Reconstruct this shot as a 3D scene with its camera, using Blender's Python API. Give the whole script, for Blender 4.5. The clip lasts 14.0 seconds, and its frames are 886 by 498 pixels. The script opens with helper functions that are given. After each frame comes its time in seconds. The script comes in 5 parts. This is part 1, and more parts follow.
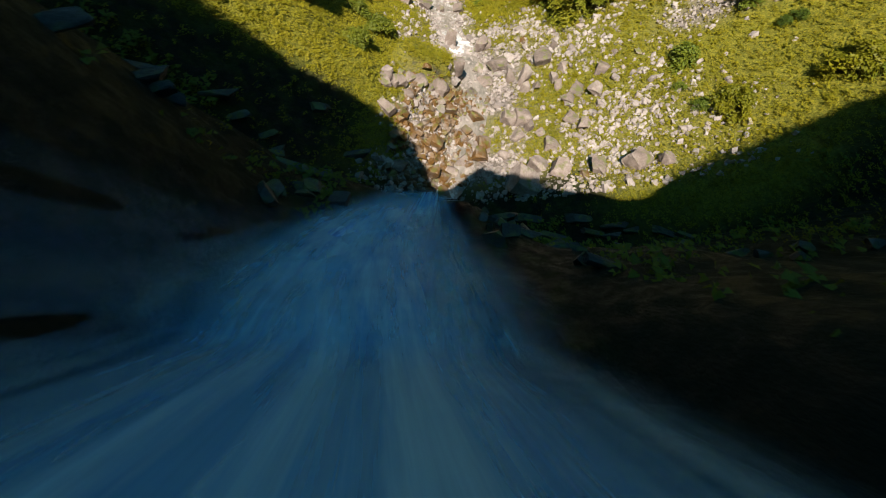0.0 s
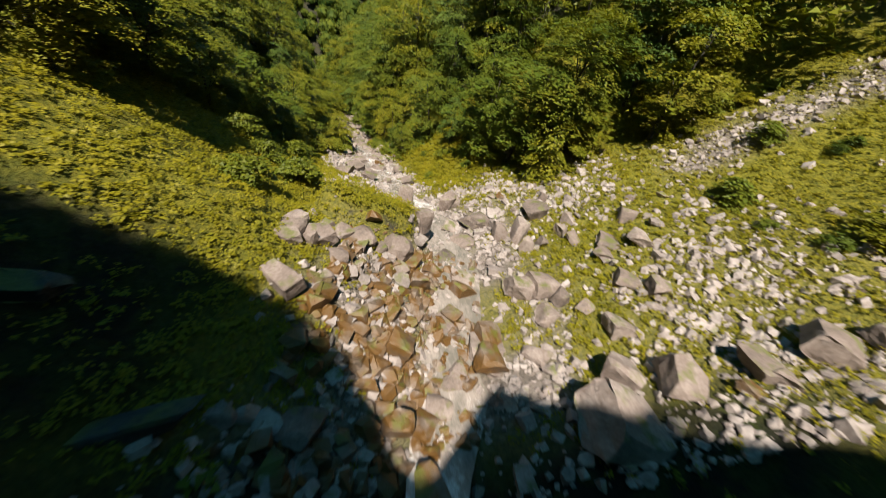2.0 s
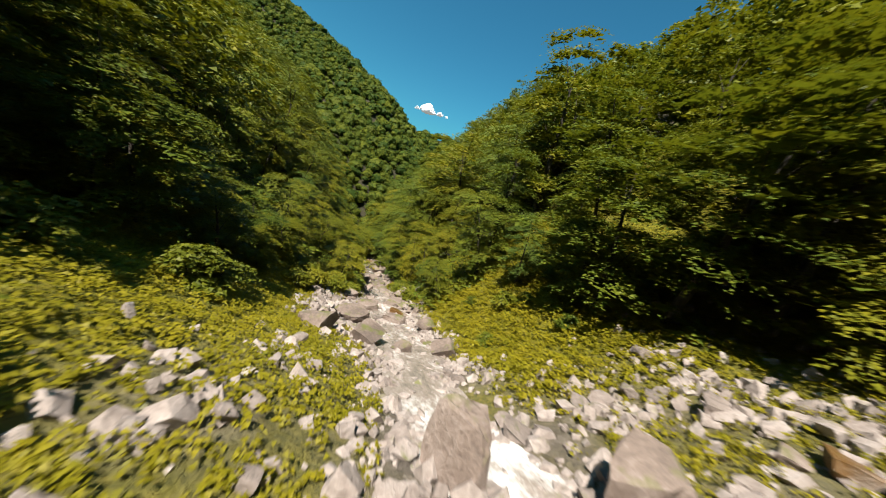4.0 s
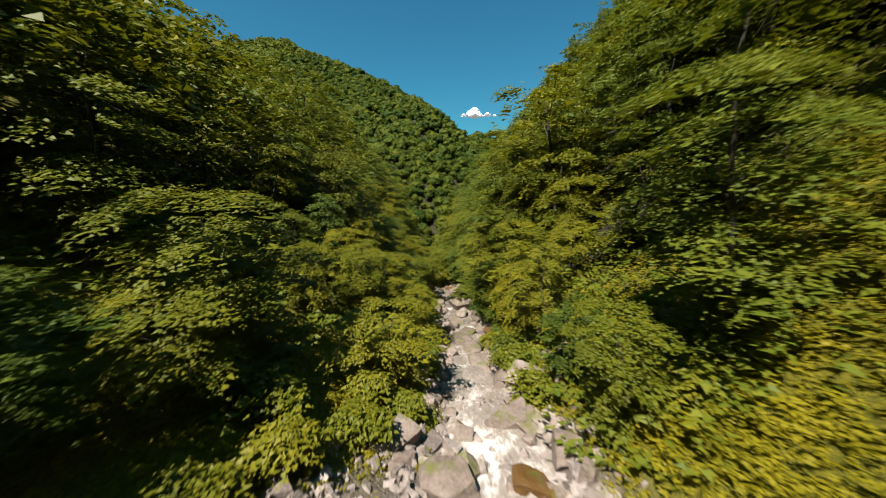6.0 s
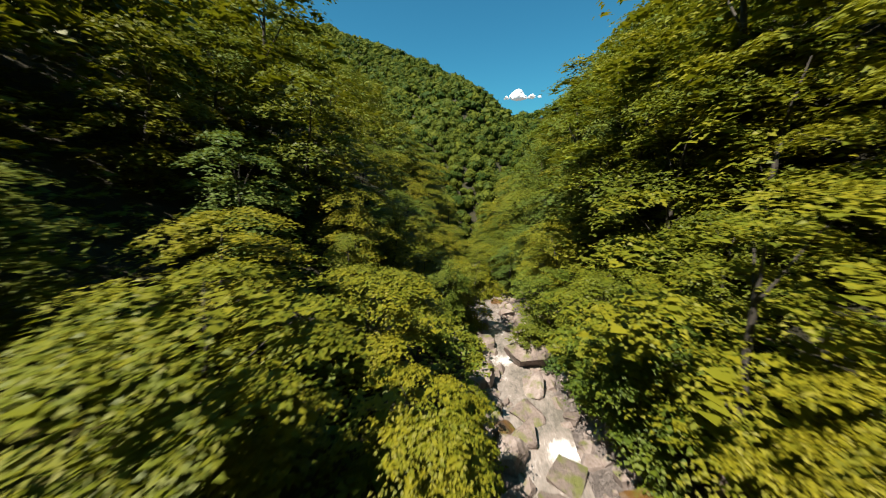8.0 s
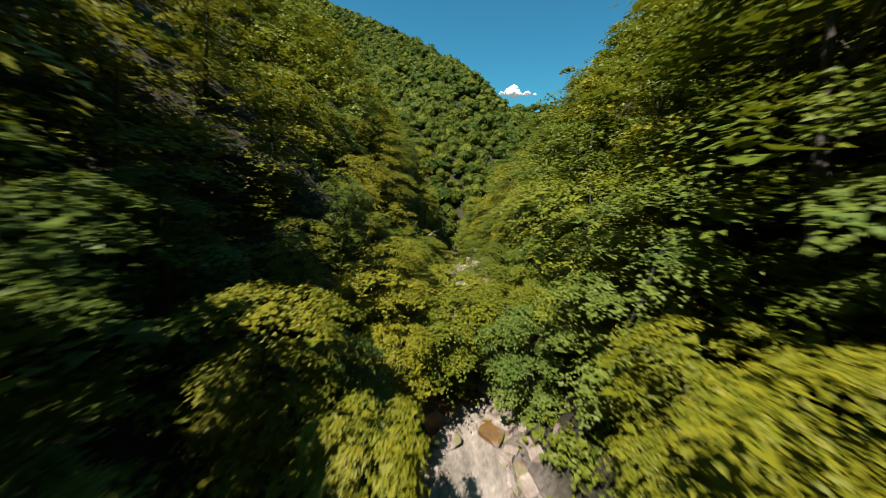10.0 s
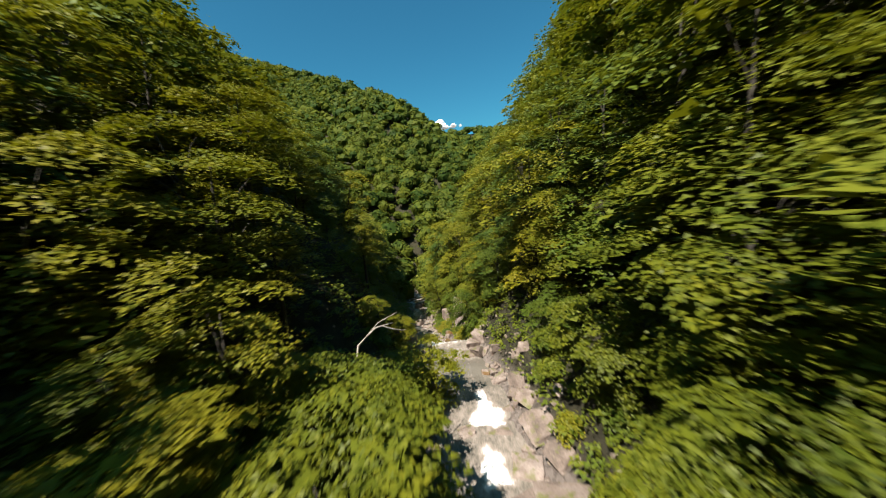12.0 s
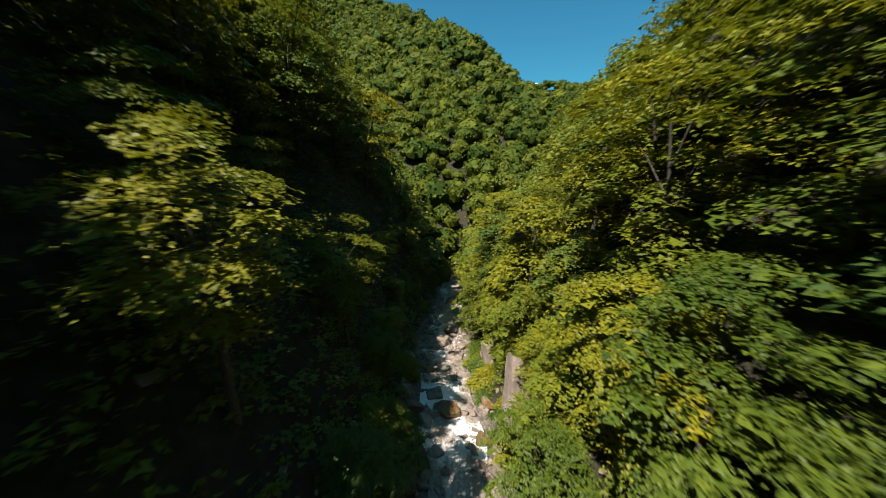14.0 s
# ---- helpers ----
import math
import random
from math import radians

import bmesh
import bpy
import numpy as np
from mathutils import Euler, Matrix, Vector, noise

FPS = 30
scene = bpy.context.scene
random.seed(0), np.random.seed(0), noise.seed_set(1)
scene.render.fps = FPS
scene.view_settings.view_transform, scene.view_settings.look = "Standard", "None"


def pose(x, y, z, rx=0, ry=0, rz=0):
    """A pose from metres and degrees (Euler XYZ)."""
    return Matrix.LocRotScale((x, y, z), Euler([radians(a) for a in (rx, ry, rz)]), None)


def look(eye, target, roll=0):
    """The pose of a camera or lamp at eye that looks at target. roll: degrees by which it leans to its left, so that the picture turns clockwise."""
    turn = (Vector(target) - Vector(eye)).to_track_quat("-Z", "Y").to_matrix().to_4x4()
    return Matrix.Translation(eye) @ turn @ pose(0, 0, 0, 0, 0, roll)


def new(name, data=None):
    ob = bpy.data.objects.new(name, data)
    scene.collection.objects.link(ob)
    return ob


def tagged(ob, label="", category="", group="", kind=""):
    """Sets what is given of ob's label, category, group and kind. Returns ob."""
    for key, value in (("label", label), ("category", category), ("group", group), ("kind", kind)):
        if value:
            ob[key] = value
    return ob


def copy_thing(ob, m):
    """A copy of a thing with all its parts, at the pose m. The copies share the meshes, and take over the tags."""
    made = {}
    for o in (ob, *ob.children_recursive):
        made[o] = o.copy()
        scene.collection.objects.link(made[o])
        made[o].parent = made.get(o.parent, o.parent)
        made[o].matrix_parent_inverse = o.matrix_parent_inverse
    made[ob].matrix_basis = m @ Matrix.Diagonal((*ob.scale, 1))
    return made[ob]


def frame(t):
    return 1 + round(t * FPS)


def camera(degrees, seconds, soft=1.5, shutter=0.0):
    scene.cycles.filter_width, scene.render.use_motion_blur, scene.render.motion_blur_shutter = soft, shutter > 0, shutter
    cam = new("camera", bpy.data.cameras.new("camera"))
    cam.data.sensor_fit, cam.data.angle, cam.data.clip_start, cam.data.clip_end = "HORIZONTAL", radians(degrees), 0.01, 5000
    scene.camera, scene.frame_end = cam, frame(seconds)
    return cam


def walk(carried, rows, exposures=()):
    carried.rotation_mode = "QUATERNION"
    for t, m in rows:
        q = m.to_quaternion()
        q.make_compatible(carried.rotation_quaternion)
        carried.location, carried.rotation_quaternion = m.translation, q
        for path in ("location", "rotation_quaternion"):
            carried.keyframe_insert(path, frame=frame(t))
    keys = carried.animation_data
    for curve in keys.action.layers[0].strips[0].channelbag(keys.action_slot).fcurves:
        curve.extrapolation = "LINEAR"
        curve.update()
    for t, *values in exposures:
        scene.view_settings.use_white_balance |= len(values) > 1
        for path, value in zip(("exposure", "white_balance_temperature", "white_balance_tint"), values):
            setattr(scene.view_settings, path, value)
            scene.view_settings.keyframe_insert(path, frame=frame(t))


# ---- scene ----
cam = camera(109.2, 14.0, soft=1.0, shutter=0.29)
METRES, EYE, TILT, LEAN, TURN = 140.0, 40.0, -73.0, -10.0, 0.0
ROWS = [
    (0.0, 0.0, 0.0, 0.0, 0.0, 0.0, -0.0),
    (0.5, -0.0044, 0.0196, 0.0053, -4.21, 4.48, 4.94),
    (1.0, -0.0076, 0.0401, 0.0138, -6.89, 10.39, 8.6),
    (1.5, -0.0072, 0.0649, 0.0231, -7.4, 19.45, 8.4),
    (2.0, -0.006, 0.0889, 0.0355, -7.8, 31.19, 7.62),
    (2.5, -0.0042, 0.1125, 0.0511, -8.71, 44.14, 6.92),
    (3.0, -0.0018, 0.1337, 0.0712, -9.76, 55.27, 6.31),
    (5.5, -0.0036, 0.2054, 0.1922, 5.29, 60.39, -4.28),
    (6.0, -0.0085, 0.2177, 0.2185, 11.38, 59.9, -3.18),
    (6.5, -0.0141, 0.2304, 0.2444, 14.83, 59.64, -4.18),
    (7.0, -0.0205, 0.2428, 0.2685, 15.32, 59.17, -6.07),
    (7.5, -0.0255, 0.2536, 0.2931, 14.85, 58.13, -8.05),
    (8.0, -0.03, 0.2651, 0.3182, 14.15, 57.34, -9.71),
    (10.5, -0.0623, 0.3438, 0.5, 9.41, 56.66, -9.2),
    (11.0, -0.0779, 0.3666, 0.5475, 12.57, 56.95, -1.96),
    (11.5, -0.0901, 0.3899, 0.5965, 15.23, 59.45, 3.26),
    (12.0, -0.0975, 0.4107, 0.6448, 15.42, 62.6, 3.26),
    (12.5, -0.1027, 0.4287, 0.6934, 13.7, 63.51, 0.34),
    (13.0, -0.1068, 0.4453, 0.7402, 12.81, 63.18, -2.31),
    (13.5, -0.1123, 0.463, 0.7855, 11.82, 60.95, -4.39),
    (14.0, -0.1166, 0.481, 0.8286, 11.71, 56.07, -8.92),
]
walk(cam, [(t, pose(0, 0, EYE, TILT, LEAN, TURN) @ pose(METRES * x, METRES * y, METRES * z, 90 + pitch, roll, yaw)) for t, x, y, z, yaw, pitch, roll in ROWS],
     exposures=((0.0, 1.18), (1.5, 1.18), (2.5, 1.28), (3.2, 1.33), (5.2, 1.24), (6.1, 1.18), (7.2, 1.32), (8.2, 1.35), (14.0, 1.35)))

# ---- world, sun ----
SUN_AZ, SUN_EL = radians(213.0), radians(60.0)      # azimuth clockwise from +y
SUN_WAY = Vector((math.sin(SUN_AZ) * math.cos(SUN_EL), math.cos(SUN_AZ) * math.cos(SUN_EL), math.sin(SUN_EL)))
world = bpy.data.worlds.new("sky")
scene.world = world
world.use_nodes = True
wn = world.node_tree
sky = wn.nodes.new("ShaderNodeTexSky")
sky.sky_type, sky.sun_disc = "NISHITA", False
sky.sun_elevation, sky.sun_rotation = SUN_EL, SUN_AZ
sky.altitude, sky.air_density, sky.dust_density, sky.ozone_density = 300, 1.0, 1.7, 0.6
tint = wn.nodes.new("ShaderNodeMix")
tint.data_type, tint.blend_type = "RGBA", "MULTIPLY"
tint.inputs[0].default_value, tint.inputs[7].default_value = 1.0, (0.27, 0.95, 1.06, 1)
wn.links.new(sky.outputs[0], tint.inputs[6])
wn.links.new(tint.outputs[2], wn.nodes["Background"].inputs[0])
wn.nodes["Background"].inputs[1].default_value = 0.045
sun = new("sun", bpy.data.lights.new("sun", "SUN"))
sun.data.energy, sun.data.angle, sun.data.color = 5.0, radians(0.5), (1.0, 0.92, 0.80)
sun.matrix_world = look(SUN_WAY * 200, (0, 0, 0))

# ---- materials ----
def material(name):
    m = bpy.data.materials.new(name)
    m.use_nodes = True
    t = m.node_tree
    return m, t, t.nodes["Principled BSDF"], t.nodes["Material Output"]


def node(t, kind, inputs=(), operation="", data_type="", blend_type=""):
    n = t.nodes.new(kind)
    if operation:
        n.operation = operation
    if data_type:
        n.data_type = data_type
    if blend_type:
        n.blend_type = blend_type
    for k, v in inputs:
        if isinstance(v, bpy.types.NodeSocket):
            t.links.new(v, n.inputs[k])
        else:
            n.inputs[k].default_value = v
    return n


def ramp(t, fac, stops):
    r = node(t, "ShaderNodeValToRGB", [(0, fac)])
    e = r.color_ramp.elements
    while len(e) < len(stops):
        e.new(0.5)
    for el, (p, c) in zip(e, stops):
        el.position, el.color = p, (*c, 1) if len(c) == 3 else c
    return r.outputs[0]


def place(t):
    return node(t, "ShaderNodeNewGeometry").outputs["Position"]


def noise_of(t, scale, vec=None, detail=4, rough=0.55, out=0):
    vec = vec or place(t)
    return node(t, "ShaderNodeTexNoise", [("Vector", vec), ("Scale", scale), ("Detail", detail), ("Roughness", rough)]).outputs[out]


def mix(t, fac, a, b, blend="MIX"):
    n = node(t, "ShaderNodeMix", data_type="RGBA", blend_type=blend)
    for sock, v in ((n.inputs[0], fac), (n.inputs[6], a), (n.inputs[7], b)):
        if isinstance(v, bpy.types.NodeSocket):
            t.links.new(v, sock)
        else:
            sock.default_value = (*v, 1) if isinstance(v, tuple) else v
    return n.outputs[2]


def bump(t, bsdf, height, strength=0.5, dist=0.05):
    b = node(t, "ShaderNodeBump", [("Height", height), ("Strength", strength), ("Distance", dist)])
    t.links.new(b.outputs[0], bsdf.inputs["Normal"])


def math_of(t, op, a, b=0.0):
    n = node(t, "ShaderNodeMath", operation=op)
    for sock, v in ((n.inputs[0], a), (n.inputs[1], b)):
        if isinstance(v, bpy.types.NodeSocket):
            t.links.new(v, sock)
        else:
            sock.default_value = v
    return n.outputs[0]


def leaf_material(name, dark, mid, light, patch=0.35, through_light=0.45, apart=0.24, gloss=0.25):
    """Leaves: a tint per tree, patches of sprays, and single leaves apart; light comes through them."""
    m, t, b, o = material(name)
    per_tree = node(t, "ShaderNodeObjectInfo").outputs["Random"]
    per_leaf = node(t, "ShaderNodeNewGeometry").outputs["Random Per Island"]
    patches = noise_of(t, patch, detail=3)
    f = math_of(t, "ADD", math_of(t, "MULTIPLY", per_leaf, apart), math_of(t, "MULTIPLY", per_tree, 0.35))
    f = math_of(t, "ADD", f, math_of(t, "MULTIPLY", patches, 0.6))
    c = ramp(t, f, [(0.25, dark), (0.55, mid), (0.9, light)])
    t.links.new(c, b.inputs["Base Color"])
    b.inputs["Roughness"].default_value = 0.55
    b.inputs["Specular IOR Level"].default_value = gloss
    tr = node(t, "ShaderNodeBsdfTranslucent", [("Color", mix(t, 0.5, c, (0.15, 0.15, 0.004)))])
    ms = node(t, "ShaderNodeMixShader", [(0, through_light), (1, b.outputs[0]), (2, tr.outputs[0])])
    t.links.new(ms.outputs[0], o.inputs["Surface"])
    return m


LEAF_YELLOW = leaf_material("yellow_green_leaves", (0.040, 0.060, 0.005), (0.106, 0.122, 0.007), (0.215, 0.188, 0.009), through_light=0.32)
LEAF_GREEN = leaf_material("green_leaves", (0.027, 0.053, 0.006), (0.076, 0.108, 0.009), (0.164, 0.168, 0.012), through_light=0.32)
LEAF_BLUE = leaf_material("blue_green_leaves", (0.023, 0.054, 0.010), (0.065, 0.106, 0.017), (0.132, 0.162, 0.025), through_light=0.32)
LEAF_FAR = leaf_material("far_leaves", (0.010, 0.026, 0.007), (0.036, 0.062, 0.011), (0.104, 0.116, 0.014), patch=0.13, through_light=0.25, apart=0.42, gloss=0.05)
LEAF_HERB = leaf_material("herb_leaves", (0.066, 0.082, 0.005), (0.165, 0.158, 0.006), (0.285, 0.240, 0.011), patch=0.5)


def bark_material():
    m, t, b, o = material("bark")
    v = node(t, "ShaderNodeMapping", [("Vector", node(t, "ShaderNodeTexCoord").outputs["Object"]), ("Scale", (6, 6, 1.2))]).outputs[0]
    n = noise_of(t, 2.0, v, 6, 0.65)
    t.links.new(ramp(t, n, [(0.3, (0.018, 0.015, 0.011)), (0.55, (0.045, 0.038, 0.03)), (0.8, (0.12, 0.105, 0.09))]), b.inputs["Base Color"])
    b.inputs["Roughness"].default_value = 0.9
    bump(t, b, n, 0.7, 0.03)
    return m


def rock_material(name, dark, mid, light, moss=0.35, rust=0.0, rough=0.8):
    m, t, b, o = material(name)
    g = node(t, "ShaderNodeNewGeometry")
    per = node(t, "ShaderNodeObjectInfo").outputs["Random"]
    big, fine = noise_of(t, 0.9, detail=6, rough=0.6), noise_of(t, 9.0, detail=5, rough=0.7)
    f = math_of(t, "ADD", math_of(t, "MULTIPLY", big, 0.6), math_of(t, "MULTIPLY", fine, 0.4))
    f = math_of(t, "ADD", f, math_of(t, "MULTIPLY", math_of(t, "SUBTRACT", per, 0.5), 0.18))
    c = ramp(t, f, [(0.3, dark), (0.5, mid), (0.72, light)])
    if rust:
        c = mix(t, ramp(t, noise_of(t, 1.3, detail=5), [(0.5 - rust * 0.3, (0, 0, 0)), (0.62 - rust * 0.2, (1, 1, 1))]), c, (0.105, 0.052, 0.012))
    up = node(t, "ShaderNodeSeparateXYZ", [(0, g.outputs["Normal"])]).outputs[2]
    mo = math_of(t, "MULTIPLY", ramp(t, up, [(0.45, (0, 0, 0)), (0.8, (1, 1, 1))]), ramp(t, noise_of(t, 1.7, detail=5), [(0.62 - 0.3 * moss, (0, 0, 0)), (0.72 - 0.2 * moss, (1, 1, 1))]))
    c = mix(t, math_of(t, "MULTIPLY", mo, 0.8 if moss else 0.0), c, (0.09, 0.10, 0.012))
    t.links.new(c, b.inputs["Base Color"])
    b.inputs["Roughness"].default_value = rough
    bump(t, b, math_of(t, "ADD", math_of(t, "MULTIPLY", big, 2.0), fine), 0.8, 0.06)
    return m


BARK = bark_material()


def dead_wood():
    m, t, b, o = material("bleached_wood")
    t.links.new(ramp(t, noise_of(t, 6.0, place(t), 4), [(0.35, (0.20, 0.17, 0.14)), (0.65, (0.42, 0.38, 0.33))]), b.inputs["Base Color"])
    b.inputs["Roughness"].default_value = 0.85
    bump(t, b, noise_of(t, 20.0, place(t), 3), 0.4, 0.03)
    return m


DEAD = dead_wood()
ROCK = rock_material("pale_rock", (0.060, 0.045, 0.037), (0.165, 0.125, 0.105), (0.31, 0.256, 0.23), moss=0.36)
RUBBLE = rock_material("broken_stone", (0.075, 0.061, 0.053), (0.20, 0.163, 0.146), (0.36, 0.312, 0.29), moss=0.15)
ROCK_RUST = rock_material("rusty_wet_rock", (0.045, 0.032, 0.022), (0.115, 0.082, 0.058), (0.22, 0.175, 0.145), moss=0.3, rust=0.44, rough=0.45)
# wet rock by the fall, with the cliff's deep shade put into its colour
ROCK_DARK = rock_material("shaded_wet_rock", (0.010, 0.010, 0.010), (0.028, 0.027, 0.026), (0.09, 0.087, 0.083), moss=0.6, rough=0.5)

# ---- the lie of the land ----
BED = np.array([(-400, -20, 150), (-60, -4, 58), (-20, -1, 43.0), (-3.5, 1.2, 40.0), (2, 2.0, 30.2), (7, 2.8, 21.5), (9.5, 3.5, 19.6), (13, 5.0, 19.0), (20, 6.6, 18.9), (26, 5.8, 18.3),
                (30, 5.0, 16.4), (40, 4.0, 12.8), (53, 2.2, 9.4), (60, 1.6, 7.2), (67, 0.6, 6.0), (75, -0.8, 4.0), (90, -4.0, 0.6), (110, -7.0, -3.6), (114, -7.3, -5.6),
                (125, -8.8, -6.4), (136, -11.0, -7.6), (140, -11.6, -12.0), (146, -12.4, -13.4), (150, -13.6, -15.2), (157, -15.5, -16.9), (172, -19, -21.5), (222, -26.4, -31), (267, -29, -38), (320, -10, -44), (380, 38, -49), (460, 120, -54), (700, 300, -62), (4000, 900, -90)])
# crests of the mountains down the valley: x, y, height
SPUR = np.array([(-22, 362, 48), (-27, 368, 58), (-60, 393, 87), (-110, 450, 118), (-173, 520, 156), (-320, 600, 228), (-600, 700, 300)], float)
KNOB = np.array([(-14, 268, -14), (-32, 280, 12), (-58, 291, 29), (-92, 300, 34), (-150, 320, 60)], float)
BACK = np.array([(-120, 470, 50), (0, 495, 66), (28, 496, 69), (60, 505, 66), (160, 530, 92), (320, 600, 150)], float)


def smooth(a, b, x):
    u = np.clip((x - a) / (b - a), 0, 1)
    return u * u * (3 - 2 * u)


def lattice(ix, iy, seed):
    h = np.sin(ix * 127.1 + iy * 311.7 + seed * 74.7) * 43758.5453
    return h - np.floor(h)


def wave(x, y, seed=0):
    """Smooth value noise, -1 to 1."""
    ix, iy = np.floor(x), np.floor(y)
    fx, fy = x - ix, y - iy
    fx, fy = fx * fx * (3 - 2 * fx), fy * fy * (3 - 2 * fy)
    a, b = lattice(ix, iy, seed), lattice(ix + 1, iy, seed)
    c, d = lattice(ix, iy + 1, seed), lattice(ix + 1, iy + 1, seed)
    return 2 * ((a * (1 - fx) + b * fx) * (1 - fy) + (c * (1 - fx) + d * fx) * fy) - 1


def rough(x, y, size, octaves=4, seed=0):
    s, amp = 0.0, 1.0
    for k in range(octaves):
        s = s + amp * wave(x / size, y / size, seed + k)
        size, amp = size / 2.03, amp * 0.5
    return s


def bed_x(y):
    return np.interp(y, BED[:, 0], BED[:, 1])


def bed_z(y):
    return np.interp(y, BED[:, 0], BED[:, 2])


def ridge(x, y, crest, fall):
    """Height of a mountain that falls away on both sides of its crest line."""
    best = np.full(np.broadcast(x, y).shape, -1e9)
    for p, q in zip(crest[:-1], crest[1:]):
        ex, ey = q[0] - p[0], q[1] - p[1]
        u = np.clip(((x - p[0]) * ex + (y - p[1]) * ey) / (ex * ex + ey * ey), 0, 1)
        far_off = np.hypot(x - p[0] - u * ex, y - p[1] - u * ey)
        best = np.maximum(best, p[2] + u * (q[2] - p[2]) - fall * (np.sqrt(far_off ** 2 + 36) - 6))
    return best


def softmin(a, b, k):
    h = np.clip(0.5 + 0.5 * (b - a) / k, 0, 1)
    return b * (1 - h) + a * h - k * h * (1 - h)


def cliff_foot(x):
    return np.interp(x, [-90, -30, -15, -5, 0, 3.7, 8, 14, 20, 27, 40, 90], [60, 22, 13.6, 10.3, 9.6, 9.4, 6.8, 6.3, 8, 12, 22, 60])


def shade_foot(x):
    """How far out from the cliff its shade reaches over the basin."""
    return np.interp(x, [-60, -20, -9, -5.7, -2.7, -0.8, 0.4, 1.6, 2.7, 2.9, 3.6, 4.3, 5.7, 7, 8.7, 10, 12, 14.3, 17.7, 20.5, 23, 26, 60], [30, 19, 16.5, 15.3, 15.2, 14.6, 14, 13.6, 12.9, 11.7, 10.9, 11.3, 12.9, 13.9, 14.6, 13.4, 12.2, 11.6, 10.5, 11.5, 12.7, 14.2, 36])


def land(x, y):
    """Height of the ground."""
    x, y = np.asarray(x, float), np.asarray(y, float)
    yv = np.maximum(y, 9.5)
    d = x - bed_x(yv)
    side, a = np.sign(d), np.abs(d)
    a = np.maximum(a - 1.1 * smooth(95, 122, y) - 1.1 * smooth(140, 152, y), a * 0.45)
    gorge = smooth(28, 48, y)
    # the open basin under the fall: gentle banks, then steep
    basin = np.interp(a, [0, 1.2, 2.5, 6, 9, 12.5, 16, 23, 26, 60, 120], [0, 0.1, 0.7, 2.2, 3.8, 5.5, 7.9, 14, 17, 48, 62])
    high_l = np.interp(a, [0, 1.2, 2.5, 6, 13, 22, 50, 120], [0, 0.1, 0.9, 2.7, 6.0, 12, 34, 52])
    low_l = np.interp(a, [0, 1.5, 3, 6, 10, 16, 24, 50, 120], [0, 0.1, 0.3, 0.9, 2.6, 6.0, 12, 31, 50])
    basin_l = high_l + (low_l - high_l) * smooth(17, 23, y)
    gorge = np.where(side < 0, smooth(45, 60, y), gorge)
    basin = np.where(side < 0, basin_l, basin)
    steep = np.interp(a, [0, 1.6, 3.0, 6, 14, 26, 60, 160, 600], [0, 0.1, 0.9, 4.0, 12.5, 26, 60, 125, 300])
    left_bank = np.interp(a, [0, 1.6, 3.0, 6, 10, 14, 26, 60, 160, 600], [0, 0.1, 1.2, 5.4, 10.6, 14.8, 25, 50, 100, 260]) * (1 - 0.3 * smooth(98, 106, y) * smooth(126, 114, y) + 0.3 * smooth(124, 142, y) + 0.5 * smooth(150, 172, y))
    gentle = smooth(79, 97, y)
    steep = np.where(side < 0, 0.62 * steep * (1 - gentle) + left_bank * gentle, steep * (1 + 0.22 * smooth(90, 120, y) + 0.28 * smooth(132, 146, y)))
    h = bed_z(yv) + basin * (1 - gorge) + steep * gorge
    crest = np.where(side > 0, 55 + 0.10 * a, 40 + 0.05 * a + 0.45 * np.maximum(a - 70, 0)) + 7 * rough(x, y, 60, 3, 5) + 0.0 * y
    h = softmin(h, crest, 14)
    # the mountains down the valley
    back = 140 * np.exp(-((y - 1000) / 260) ** 2) * (0.8 + 0.2 * wave(x / 260, 0.3, 9))
    far = smooth(180, 330, y)
    gullies = 5.0 * rough(x, y, 46, 3, 3)
    h = h * (1 - far) + far * (bed_z(y) + 0.16 * a + back + gullies)
    mountains = np.maximum.reduce([ridge(x, y, SPUR, 0.78), ridge(x, y, KNOB, 0.95), ridge(x, y, BACK, 0.6)])
    h = np.where(y > 190, -softmin(-h, -(mountains + 0.7 * gullies * smooth(-40, 60, mountains)), 6), h)
    # the cliff of the fall and the high ground behind it, with the notch that lets the stream through
    up = cliff_foot(x) - y
    off = np.where(x < -0.6, 0.6 * (-0.6 - x), 0.37 * (x + 0.6))
    # the rim: as high as the sun's rays that end at the foot of the shade
    foot_x = x + 0.0
    for again in range(8):
        foot_y = shade_foot(foot_x)
        foot_x = 0.5 * foot_x + 0.5 * (x + SUN_WAY.x / SUN_WAY.y * (foot_y - np.maximum(y, -4)))
    foot_y = shade_foot(foot_x)
    top = bed_z(foot_y) + np.interp(foot_x, [-60, -14, -4, 0, 2.5, 5, 10, 16, 22, 60], [30, 8.5, 4.4, 2.6, 0.4, 0.3, 2.0, 4.7, 8.0, 30]) - SUN_WAY.z / SUN_WAY.y * (foot_y - np.maximum(y, -4)) - 0.9 + np.maximum(0, -4 - y) * 0.3
    chute = np.interp(up, [-6, -1, 0, 2.5, 6, 9.8, 12.4, 14.5, 40], [-8, -0.4, 0.6, 6.5, 9.5, 13.5, 24.5, 34, 100])
    face = np.interp(up, [-6, -1, 0, 2, 5, 12.5, 40], [-8, -0.4, 0.6, 7.5, 16, 58, 190])
    wall = bed_z(yv) + chute + (face - chute) * smooth(1.7, 4.6, off)
    wall = softmin(wall + (0.5 + 0.9 * smooth(2, 5, off)) * rough(x, y, 5.0, 4, 11), top + 0.5 * rough(x, y, 5, 3, 2), 1.2)
